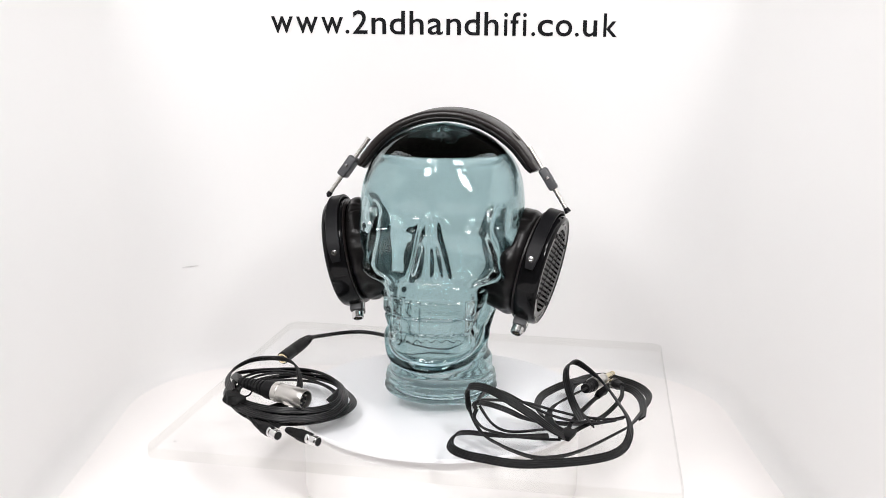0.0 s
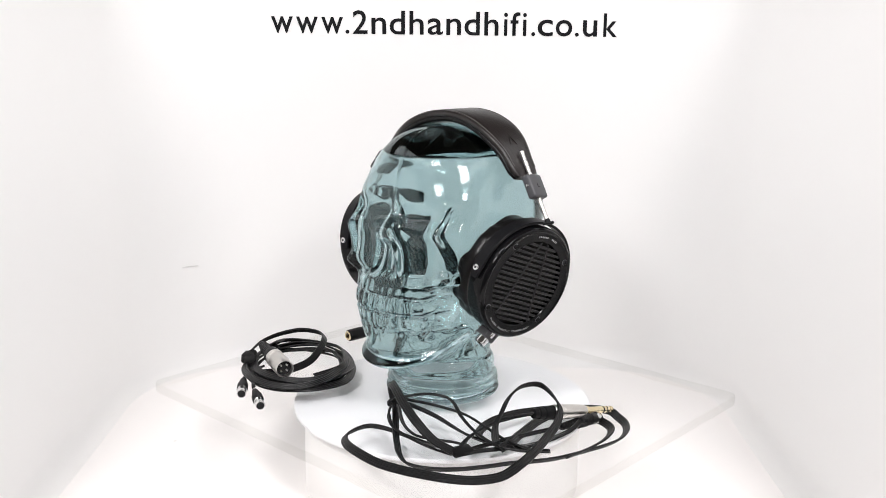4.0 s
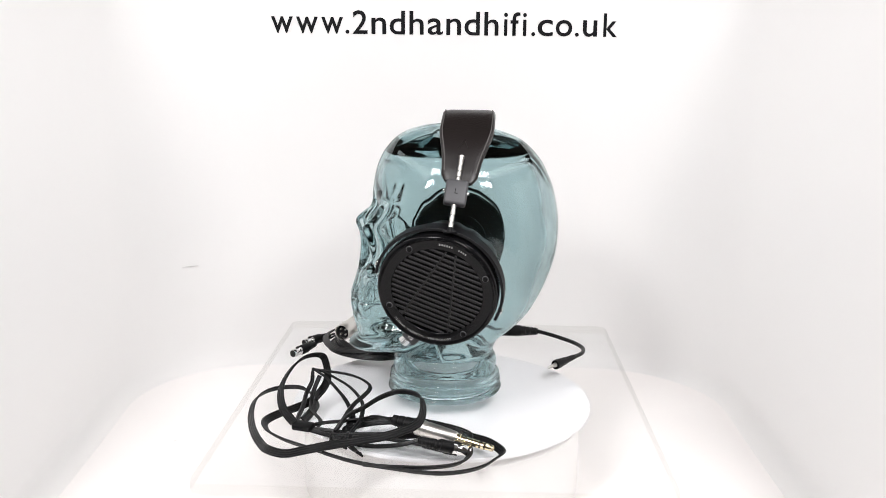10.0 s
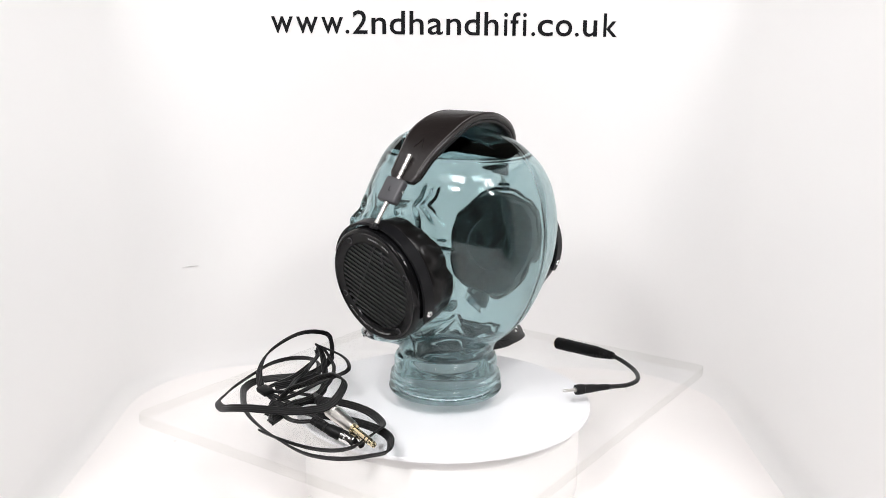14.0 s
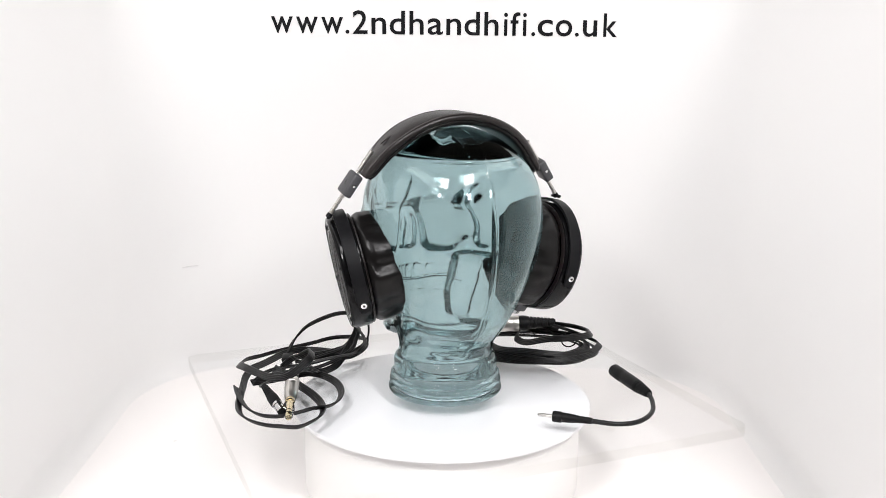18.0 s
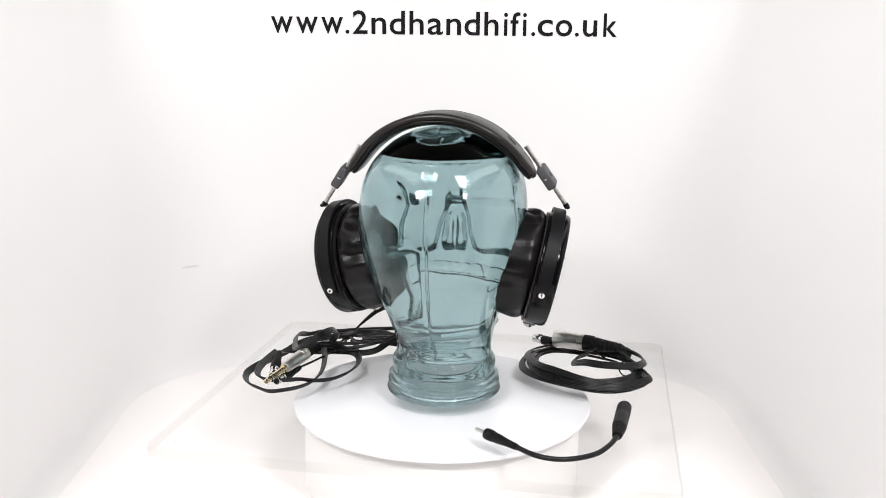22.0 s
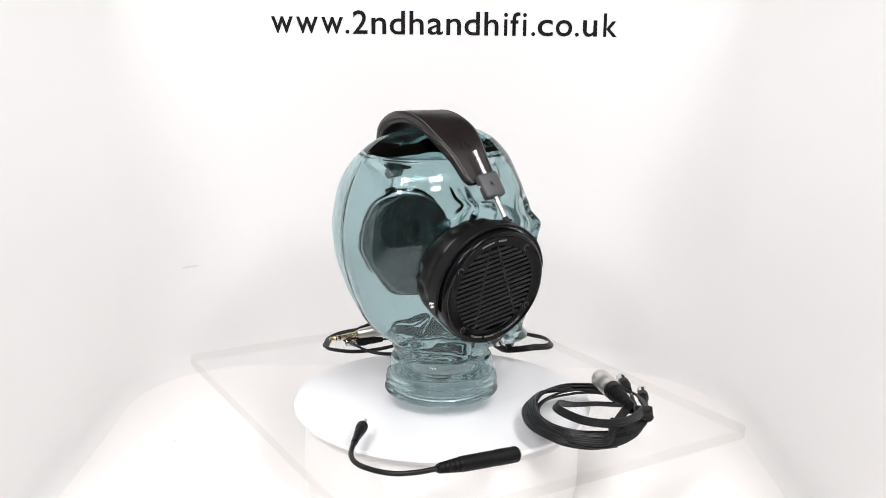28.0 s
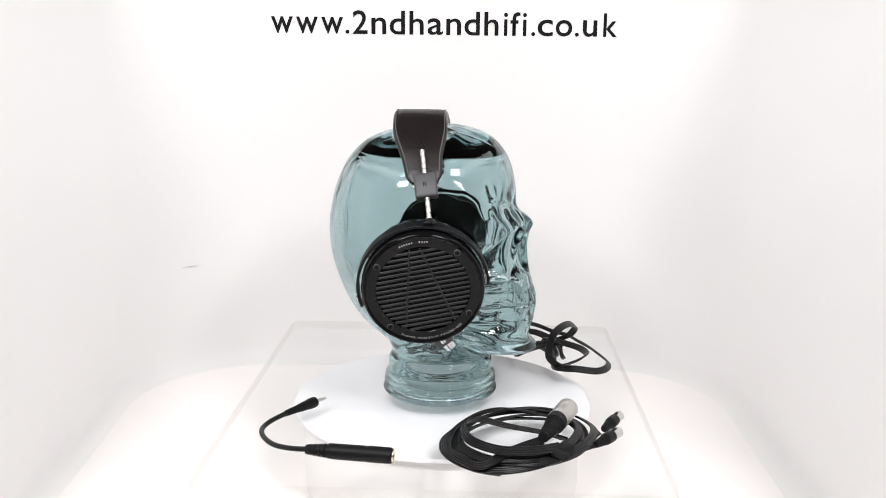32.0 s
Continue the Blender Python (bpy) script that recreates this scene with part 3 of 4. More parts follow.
def ear_cup(sign, centre, pitch, tilt, yaw, letter):
    """One side: cup, yoke, rod and slider. Cup space: y up along the yoke, z outwards."""
    swing = Matrix.Rotation(-sign * radians(yaw), 3, "Z")      # the yoke turns a little to the front
    n = swing @ Vector((sign * math.cos(radians(tilt)), 0, -math.sin(radians(tilt))))
    back = swing @ Vector((0, math.cos(radians(pitch)), -math.sin(radians(pitch))))
    e1 = (back - n * back.dot(n)).normalized() * sign
    e2 = n.cross(e1)
    M = Matrix.Translation(centre) @ Matrix((e1, e2, n)).transposed().to_4x4()
    at = M
    # housing ring, glossy, with a rolled outer lip
    cup = part("ear_cup", lathe([(0.044, -0.011), (0.0535, -0.011), (0.0548, -0.010), (0.0553, -0.008), (0.0556, 0.004), (0.0553, 0.0068), (0.0546, 0.0088), (0.0535, 0.0100), (0.0524, 0.0103),
                                 (0.0512, 0.0095), (0.0500, 0.0092), (0.0424, 0.0092), (0.0420, 0.0087), (0.0420, 0.004), (0.0440, -0.011)], 96), M_GLOSS, headphones, "glossy black round cup", m=at)
    part("grille_backing", lathe([(0, 0.0032), (0.0432, 0.0032), (0.0432, 0.0024), (0, 0.0024)], 64), M_DARK, cup)
    rows = 17
    for k in range(rows):
        y = (k - (rows - 1) / 2) * 0.00468
        half = math.sqrt(max(0, 0.0421 ** 2 - y * y))
        share("slat", slat_mesh(2 * half), cup, Matrix.Translation((0, y, 0.0083)) @ Matrix.Diagonal((1, 1.25, 1.0, 1)))
    for s in (-1, 1):
        a, b = Vector((s * 0.0045, 0.0410, 0.0088)), Vector((s * 0.0225, -0.0350, 0.0088))
        part("strut", box(0.0016, 0.0016, (b - a).length, 0.0003, along((a + b) / 2, b), 1), M_GRILLE, cup)
    for a in (40, 140, 220, 320):
        sc = screw("grille_screw", cup, Matrix.Translation((0.0472 * math.cos(radians(a)), 0.0472 * math.sin(radians(a)), 0.0093)), 0.0024, M_SATIN)
        part("screw_ring", lathe([(0.0021, 0.0), (0.0026, 0.0004), (0.0031, 0.0)], 20), M_BLOCK, sc)
    part("lettering", arc_words("PLANAR MAGNETIC TECHNOLOGY", 0.0027, 0.0490, 270, True), M_PRINT, cup, "small pale printed words", smooth=False, m=Matrix.Translation((0, 0, 0.0099)))
    marks = bmesh.new()
    for k in range(12):
        if k in (6, 7):
            continue
        a = radians(90 + 15 - 30 * k / 11)
        add(marks, box(0.0010, 0.0017, 0.0002, 0, Matrix.Translation((0.0473 * math.cos(a), 0.0473 * math.sin(a), 0.0099)) @ Matrix.Rotation(a - math.pi / 2, 4, "Z")))
    part("plain_marks", marks, M_PRINT, cup, smooth=False)
    # pad: a soft ring pressed against the glass
    bm = bmesh.new()
    steps, sec = 240, 34
    rnd = random.Random(5 + sign)
    folds = [(rnd.uniform(0, 6.283), rnd.uniform(-0.0030, -0.0008), rnd.uniform(0.05, 0.17), rnd.uniform(-26, 26)) for _ in range(11)]
    rings = []
    for i in range(steps):
        a = 2 * math.pi * i / steps
        ring = []
        wrinkle = 0.0004 * math.sin(7 * a + sign) + 0.0002 * math.sin(19 * a + 1.3)
        for j in range(sec):
            b = 2 * math.pi * j / sec
            c, s = math.cos(b), math.sin(b)
            rr = 0.0405 + 0.0143 * math.copysign(abs(c) ** 0.75, c)
            zz = -0.0320 + 0.0205 * math.copysign(abs(s) ** 0.6, s)
            deep = step(-0.052, -0.034, zz) * (1 - step(-0.024, -0.0135, zz))
            fold = sum(d * math.exp(-((a - c + lean * (zz + 0.03) + 0.09 * math.sin(zz * 210 + c) + math.pi) % (2 * math.pi) - math.pi) ** 2 / w ** 2) for c, d, w, lean in folds)
            rr += (wrinkle * (1.2 + math.sin(2 * b + 5 * a)) + fold * deep if c > 0 else 0) - (0.0040 * step(-0.014, -0.054, zz) if c > 0 else 0)
            if c > 0:                            # a soft crease runs round the pad, here deep, there gone
                rr -= 0.0022 * bell(zz + 0.0300 + 0.0025 * math.sin(2 * a + sign), 0.0030) * (0.5 + 0.5 * math.sin(3 * a + 1.1 + sign)) ** 2
                rr += 0.0005 * noise.noise(Vector((math.cos(a) * 3, math.sin(a) * 3, zz * 60)))
            p = Vector((rr * math.cos(a), rr * math.sin(a), zz))
            for _ in range(40):
                if outside_head(TO_STAND @ (M @ p)) or p.z > -0.013:
                    break
                p.z += 0.001
            ring.append(bm.verts.new(p))
        rings.append(ring)
    for _ in range(6):                           # even out the side pressed on the glass
        for j in range(sec):
            high = [ring[j].co.z for ring in rings]
            for i in range(steps):
                rings[i][j].co.z = max(high[i], 0.25 * high[i - 1] + 0.5 * high[i] + 0.25 * high[(i + 1) % steps])
    for i in range(steps):
        a, b = rings[i], rings[(i + 1) % steps]
        for j in range(sec):
            bm.faces.new((a[j], a[(j + 1) % sec], b[(j + 1) % sec], b[j]))
    pad = part("ear_pad", bm, M_PAD, headphones, "soft wrinkled black leather ear pad", angle=70, m=at)
    part("seam", lathe([(0.0525, -0.0105), (0.0542, -0.0112), (0.0545, -0.0122), (0.0530, -0.0130), (0.050, -0.0128)], 72), M_LEATHER, pad)
    # yoke: a flat strip from screw to screw over the cup
    bm = bmesh.new()
    rings = []
    for k in range(49):
        a = radians(-9 + 198 * k / 48)
        w = 0.0062
        if k < 3 or k > 45:
            w *= 0.62 + 0.12 * min(k, 48 - k)
        ri, ro = 0.0575, 0.0600
        rings.append([bm.verts.new((r * math.cos(a), r * math.sin(a), z)) for r, z in ((ri, -w), (ro - 0.0004, -w), (ro, -w + 0.0004), (ro, w - 0.0004), (ro - 0.0004, w), (ri, w))])
    for a, b in zip(rings, rings[1:]):
        for j in range(6):
            bm.faces.new((a[j], a[(j + 1) % 6], b[(j + 1) % 6], b[j]))
    bm.faces.new(rings[0])
    bm.faces.new(rings[-1][::-1])
    yoke = part("yoke", bm, M_SATIN, headphones, "satin black metal yoke strip", m=at @ Matrix.Translation((0, 0, -0.002)))
    for s in (-1, 1):
        sc = screw("pivot_screw", yoke, Matrix.Translation((s * 0.0600, 0, 0)) @ Matrix.Rotation(s * math.pi / 2, 4, "Y"), 0.0031)
        part("screw_recess", lathe([(0, 0.0017), (0.0009, 0.0017), (0.0009, 0.0013), (0, 0.0013)], 8), M_DARK, sc)
    # socket at the foot of the cup
    a, b = Vector((-sign * 0.004, -0.0505, -0.003)), Vector((-sign * 0.0130, -0.0690, -0.003))
    sock = part("cable_socket", lathe([(0, 0), (0.0068, 0), (0.0070, 0.010), (0.0060, 0.0115), (0.0060, 0.0200), (0.0056, 0.0207), (0.0046, 0.0207), (0.0044, 0.015), (0, 0.015)], 28), M_CHROME, cup, "chrome cable socket", m=along(a, b))
    part("socket_face", lathe([(0, 0.0190), (0.0045, 0.0190), (0.0045, 0.0151), (0, 0.0151)], 20), M_DARK, sock)
    part("socket_collar", box(0.0160, 0.0130, 0.0160, 0.0015, Matrix.Translation((0, 0, 0.006))), M_BLOCK, sock)
    for k in range(3):
        t = radians(90 + 120 * k)
        part("pin", lathe([(0, 0.0204), (0.0005, 0.0202), (0.0005, 0.0191), (0, 0.0191)], 8), M_GOLD, sock, m=Matrix.Translation((0.0019 * math.cos(t), 0.0019 * math.sin(t), 0)))
    # rod and slider block
    low = Vector((sign * 0.1205, 0.0088, 0.1905 if sign > 0 else 0.1980))
    top = Vector((sign * 0.0835, 0.0172, 0.2469 if sign > 0 else 0.2512))
    rod = part("rod", lathe(rod_profile((top - low).length + 0.004, 0.0021), 20), M_NICKEL, headphones, "notched polished steel rod", m=along(low, top))
    foot = lathe([(0, -0.0030), (0.0026, -0.0028), (0.0028, 0.0), (0.0022, 0.0022), (0, 0.0022)], 20)
    add(foot, box(0.0125, 0.0034, 0.0026, 0.0007, Matrix.Translation((0, 0, -0.0022)), 1))
    part("rod_foot", foot, M_SATIN, rod)
    mid = low.lerp(top, 0.515)
    d = (top - low).normalized()
    out = Vector((sign, 0, 0)) - d * d.dot(Vector((sign, 0, 0)))
    out.normalize()
    fwd = d.cross(out)
    Mb = Matrix.Translation(mid) @ Matrix((fwd, d, out)).transposed().to_4x4()
    block = part("slider_block", box(0.0200, 0.0235, 0.0092, 0.0022, seg=3), M_BLOCK, headphones, "dark grey slider block with a letter", m=Mb)
    g = lettering(letter, 0.0066, 0.0001)
    xs, ys = [v.co.x for v in g.verts], [v.co.y for v in g.verts]
    g.transform(Matrix.Translation((-(min(xs) + max(xs)) / 2, -(min(ys) + max(ys)) / 2, 0.0047)))
    part("letter", g, M_INK, block, smooth=False)
    for s in (-1, 1):
        screw("block_screw", block, Matrix.Translation((s * 0.0101, 0.001, 0)) @ Matrix.Rotation(s * math.pi / 2, 4, "Y"), 0.0016)
    # plain embossed peak on the band's end
    em = bmesh.new()
    for s in (-1, 1):
        a, b = Vector((0, 0.0105, 0)), Vector((s * 0.0045, 0, 0))
        add(em, box(0.0011, 0.0008, (b - a).length, 0, along((a + b) / 2, b)))
    bp = band_path(0.0967, 0.0255)
    i = len(bp) - 7
    p, q = bp[i], bp[i + 1]
    d2 = (p - q).normalized()
    sd = Vector((0, 1, 0))
    sd = (sd - d2 * sd.dot(d2)).normalized()
    up2 = sd.cross(d2)
    up2 = up2 if up2.z > 0 else -up2
    if sign < 0:
        p, d2, sd, up2 = Vector((-p.x, p.y, p.z)), Vector((-d2.x, d2.y, d2.z)), Vector((-sd.x, sd.y, sd.z)), Vector((-up2.x, up2.y, up2.z))
    part("embossed_mark", em, M_LEATHER, head_band, smooth=False, m=Matrix.Translation(p + up2 * 0.0043) @ Matrix((up2.cross(d2) * -1 if False else d2.cross(up2), d2, up2)).transposed().to_4x4())


ear_cup(1, Vector((0.0993, -0.0015, 0.1325)), 20.8, 12, 9.5, "L")
ear_cup(-1, Vector((-0.1048, 0.0148, 0.1355)), 11.7, 12, 4.0, "R")


# ---- cables ----
FLAT = ribbon_section(4, 0.00104)
PAIR = ribbon_section(2, 0.00112)


def ribbed_boot(length, r0, r1, ribs):
    """A tapered strain relief with ribs, along z."""
    pr = [(0, 0), (r0 * 0.96, 0)]
    for k in range(ribs):
        a, b = length * k / ribs, length * (k + 1) / ribs
        ra, rb = r0 + (r1 - r0) * k / ribs, r0 + (r1 - r0) * (k + 1) / ribs
        pr += [(ra, a + 0.0002), (rb * 1.0, b - (b - a) * 0.35), (rb * 0.86, b - (b - a) * 0.3), (rb * 0.86, b - 0.0002)]
    pr += [(r1 * 0.9, length), (0, length)]
    return pr


def mini_plug(parent, tip, rear, boot=0.022):
    """A small locking plug: metal head, latch and ribbed boot."""
    tip, rear = Vector(tip), Vector(rear)
    m = along(tip, rear)
    plug = part("mini_plug", lathe([(0.0038, 0.004), (0.0038, 0), (0.0044, 0), (0.0047, 0.0006), (0.0047, 0.0085), (0.0044, 0.0090), (0.0049, 0.0095), (0.0049, 0.0125), (0.0036, 0.0128), (0, 0.0128)], 28), M_CHROME, parent, "small bright steel locking plug", m=m)
    part("plug_face", lathe([(0, 0.0007), (0.0038, 0.0007), (0.0038, 0.0050), (0, 0.0050)], 20), M_DARK, plug)
    part("latch", box(0.0026, 0.0016, 0.0060, 0.0005, Matrix.Translation((0, 0.0051, 0.0095)), 1), M_BOOT, plug)
    part("boot", lathe([(0, 0.0126), (0.0052, 0.0126), (0.0055, 0.014), (0.0054, 0.024)] + [(r, z + 0.024) for r, z in ribbed_boot(boot - 0.010, 0.0049, 0.0031, 6)[1:]], 28), M_BOOT, plug, "black rubber boot")
    return plug


def ribbon(name, parent, points, section, lean=30.0, per=10, label=""):
    return part(name, sweep(smooth_path(points, per), section, lean), M_RUBBER, parent, label, angle=48)


# coiled cable with a round four-pin plug
coil_cable = empty("coiled_cable", "coiled flat black cable with nickel four-pin plug, tied with tape", "cable")


def coil_points():
    pts = []
    turns, per = 6, 14
    for k in range(turns * per + 1):
        a = 2 * math.pi * k / per + 2.6
        t = k / per
        shrink = 0.985 - 0.17 * abs(math.sin(1.9 * t + 0.4)) + 0.010 * math.sin(2.3 * k)
        px, py = 0.0745 * shrink * math.cos(a) + 0.003 * math.sin(1.7 * t), 0.0590 * shrink * math.sin(a) + 0.002 * math.cos(2.9 * t)
        x, y = -0.1530 + 0.62 * px - 0.785 * py, -0.0480 - 0.785 * px - 0.62 * py
        z = 0.0034 + 0.0017 * t + 0.0012 * math.sin(3 * a + t)
        pts.append((x, y, z))
    return pts


ribbon("ribbon", coil_cable, coil_points(), FLAT, 28, 5, "flat ribbed black cable in six turns")
ribbon("ribbon", coil_cable, [(-0.1930, -0.0590, 0.0225), (-0.2043, -0.0304, 0.019), (-0.2150, -0.0050, 0.013), (-0.2050, 0.0080, 0.012), (-0.178, 0.018, 0.011), (-0.145, 0.010, 0.014), (-0.118, -0.012, 0.016), (-0.100, -0.040, 0.014), (-0.108, -0.075, 0.012)], FLAT, 40)
ribbon("ribbon", coil_cable, [(-0.2020, -0.0720, 0.020), (-0.2120, -0.0450, 0.022), (-0.2112, -0.0177, 0.024), (-0.1951, 0.0032, 0.027), (-0.1659, 0.0037, 0.028), (-0.1487, -0.0127, 0.025), (-0.1416, -0.0426, 0.014), (-0.1480, -0.0700, 0.010), (-0.165, -0.090, 0.009)], FLAT, 50)
JOINT, XDIR = Vector((-0.158, -0.081, 0.0245)), Vector((0.863, -0.504, -0.03)).normalized()
xlr = part("round_plug", lathe([(0, 0.003), (0.0075, 0.003), (0.0084, 0.0), (0.0094, 0.0), (0.0095, 0.0008), (0.0095, 0.006), (0.0091, 0.0064), (0.0091, 0.0140), (0.0095, 0.0150), (0.0095, 0.0352), (0.0090, 0.0360),
                                (0.0083, 0.0360), (0.0081, 0.0240), (0, 0.0240)], 48), M_NICKEL, coil_cable, "satin nickel four-pin plug shell", m=along(JOINT, JOINT + XDIR))
part("plug_insert", lathe([(0, 0.0310), (0.0080, 0.0310), (0.0080, 0.0241), (0, 0.0241)], 32), M_DARK, xlr)
for k in range(4):
    t = radians(45 + 90 * k)
    part("pin", lathe([(0, 0.0345), (0.0009, 0.0338), (0.0010, 0.0262), (0, 0.0262)], 10), M_NICKEL, xlr, m=Matrix.Translation((0.0042 * math.cos(t), 0.0042 * math.sin(t), 0)))
part("strain_relief", lathe([(0, 0), (0.0090, 0), (0.0092, 0.004), (0.0088, 0.010)] + [(r, z + 0.010) for r, z in ribbed_boot(0.034, 0.0082, 0.0046, 8)[1:]], 32), M_BOOT, xlr, "black ribbed boot", m=Matrix.Rotation(math.pi, 4, "X"))
for tip, rear in (((-0.1457, -0.1425, 0.0062), (-0.1735, -0.1110, 0.0066)), ((-0.1083, -0.1549, 0.0062), (-0.1475, -0.1235, 0.0068))):
    mini_plug(coil_cable, tip, rear, 0.026)
ribbon("lead", coil_cable, [(-0.1735, -0.1110, 0.0066), (-0.180, -0.1000, 0.007), (-0.182, -0.088, 0.008), (-0.178, -0.076, 0.010)], PAIR, 30)
ribbon("lead", coil_cable, [(-0.1475, -0.1235, 0.0068), (-0.158, -0.113, 0.007), (-0.170, -0.1, 0.009), (-0.176, -0.082, 0.011)], PAIR, 30)


def tape_wrap():
    bm = bmesh.new()
    for k, (dx, dy, a) in enumerate(((0, 0, 20), (0.004, -0.003, 55), (-0.003, 0.004, -15))):
        b = box(0.012, 0.015, 0.011 - 0.0015 * k, 0.0022, pose(dx, dy, 0.0002 * k, 12 * k, 8 - 9 * k, a), 2)
        add(bm, b)
    for v in bm.verts:
        v.co += Vector((noise.noise(v.co * 190), noise.noise(v.co * 190 + Vector((5, 1, 2))), noise.noise(v.co * 190 + Vector((9, 4, 7))))) * 0.0016
    return bm


part("tape", tape_wrap(), M_TAPE, coil_cable, "crumpled black tape round the coil", angle=50, m=Matrix.Translation((-0.2000, -0.0760, 0.0150)))
part("cable_tie", sweep(smooth_path([(0.0095 * math.cos(a), 0, 0.009 * math.sin(a)) for a in np.linspace(0, 2 * math.pi, 13)[:-1]], 4, True), round_section(0.0008, 8), 0, False), M_INK, coil_cable, m=pose(-0.1985, -0.0350, 0.0105, 0, 0, -20))

# long tangled cable with a jack plug
tangle = empty("tangled_cable", "long flat black cable in loose loops with nickel jack plug", "cable")
ribbon("ribbon", tangle, [(0.1287, -0.1134, 0.0120), (0.1225, -0.1041, 0.0220), (0.1196, -0.0876, 0.0294), (0.1181, -0.0715, 0.0380), (0.1220, -0.0537, 0.0438), (0.1336, -0.0377, 0.0415), (0.1534, -0.0412, 0.0280), (0.1626, -0.0634, 0.0214), (0.1669, -0.0913, 0.0186), (0.1695, -0.1170, 0.0168), (0.1681, -0.1385, 0.0129), (0.1604, -0.1573, 0.0068), (0.1471, -0.1725, 0.0055), (0.1282, -0.1799, 0.0040), (0.1061, -0.1860, 0.0040), (0.0829, -0.1897, 0.0040), (0.0599, -0.1913, 0.0048), (0.0365, -0.1890, 0.0077), (0.0173, -0.1810, 0.0085), (0.0074, -0.1666, 0.0091), (0.0119, -0.1465, 0.0106), (0.0225, -0.1351, 0.0081), (0.0385, -0.1299, 0.0045), (0.0509, -0.1313, 0.0041), (0.0740, -0.1370, 0.0060), (0.0950, -0.1420, 0.0090)], FLAT, 46, 10)
ribbon("ribbon", tangle, [(0.1074, -0.1504, 0.0126), (0.0948, -0.1605, 0.0230), (0.0793, -0.1619, 0.0353), (0.0607, -0.1545, 0.0450), (0.0444, -0.1434, 0.0509), (0.0308, -0.1308, 0.0504), (0.0228, -0.1212, 0.0436), (0.0257, -0.1189, 0.0215), (0.0363, -0.1331, 0.0066), (0.0495, -0.1493, 0.0040), (0.0644, -0.1664, 0.0040), (0.0807, -0.1771, 0.0040), (0.1013, -0.1746, 0.0040), (0.1206, -0.1624, 0.0040), (0.1384, -0.1483, 0.0055), (0.1554, -0.1342, 0.0077), (0.1689, -0.1172, 0.0065), (0.1783, -0.0996, 0.0044), (0.1869, -0.0828, 0.0040), (0.1952, -0.0653, 0.0040), (0.2032, -0.0472, 0.0040), (0.2080, -0.0280, 0.0040), (0.2059, -0.0086, 0.0040), (0.1981, 0.0077, 0.0040), (0.1868, 0.0186, 0.0040), (0.1743, 0.0282, 0.0042), (0.1583, 0.0237, 0.0045), (0.1447, 0.0142, 0.0045), (0.1343, -0.0038, 0.0045), (0.1293, -0.0337, 0.0050), (0.1314, -0.0735, 0.0060), (0.1354, -0.0976, 0.0085), (0.1363, -0.1192, 0.0100)], FLAT, 42, 10)
ribbon("ribbon", tangle, [(0.0305, -0.1318, 0.0359), (0.0386, -0.1214, 0.0307), (0.0498, -0.1122, 0.0243), (0.0620, -0.1031, 0.0162), (0.0755, -0.0971, 0.0077), (0.0900, -0.0976, 0.0041), (0.1039, -0.1005, 0.0040), (0.1230, -0.1024, 0.0040), (0.1395, -0.1014, 0.0040), (0.1487, -0.0998, 0.0045), (0.1710, -0.0945, 0.0075)], FLAT, 38, 10)
ribbon("lead", tangle, [(0.0311, -0.1330, 0.0300), (0.0292, -0.1338, 0.0220), (0.0378, -0.1391, 0.0140), (0.0606, -0.1427, 0.0090), (0.0851, -0.1471, 0.0080), (0.1050, -0.1486, 0.0080)], PAIR, 30, 10)
ribbon("lead", tangle, [(0.0303, -0.1331, 0.0300), (0.0288, -0.1315, 0.0340), (0.0334, -0.1228, 0.0340), (0.0424, -0.1109, 0.0300), (0.0556, -0.0965, 0.0240), (0.0805, -0.0871, 0.0180), (0.1062, -0.0902, 0.0120), (0.1316, -0.1001, 0.0100), (0.1564, -0.1025, 0.0090), (0.1709, -0.0939, 0.0080)], PAIR, 30, 10)
ribbon("lead", tangle, [(0.0310, -0.1334, 0.0360), (0.0388, -0.0987, 0.0320), (0.0508, -0.0818, 0.0280), (0.0625, -0.0794, 0.0240), (0.0832, -0.0952, 0.0180), (0.1069, -0.1066, 0.0120), (0.1360, -0.1153, 0.0100), (0.1604, -0.1061, 0.0090)], PAIR, 30, 10)
ribbon("lead", tangle, [(0.0338, -0.1259, 0.0300), (0.0430, -0.1322, 0.0180), (0.0536, -0.1344, 0.0110), (0.0679, -0.1344, 0.0090), (0.0958, -0.1264, 0.0085), (0.1081, -0.1294, 0.0085)], PAIR, 30, 10)
ribbon("ribbon", tangle, [(0.1882, -0.0929, 0.0062), (0.1947, -0.0665, 0.0055), (0.1979, -0.0368, 0.0050), (0.1936, -0.0144, 0.0050), (0.1800, -0.0022, 0.0050), (0.1623, 0.0003, 0.0060), (0.1473, 0.0037, 0.0085), (0.1309, 0.0004, 0.0060), (0.1148, -0.0111, 0.0042), (0.1000, -0.0328, 0.0042), (0.0928, -0.0615, 0.0042), (0.0970, -0.0891, 0.0042), (0.1113, -0.1036, 0.0045), (0.1300, -0.1038, 0.0060), (0.1435, -0.1071, 0.0080)], FLAT, 40, 10)
ribbon("ribbon", tangle, [(0.1110, -0.1410, 0.0100), (0.1020, -0.1220, 0.0090), (0.0995, -0.0980, 0.0090), (0.1060, -0.0820, 0.0130), (0.1230, -0.0745, 0.0205), (0.1383, -0.0632, 0.0240)], FLAT, 35, 10)
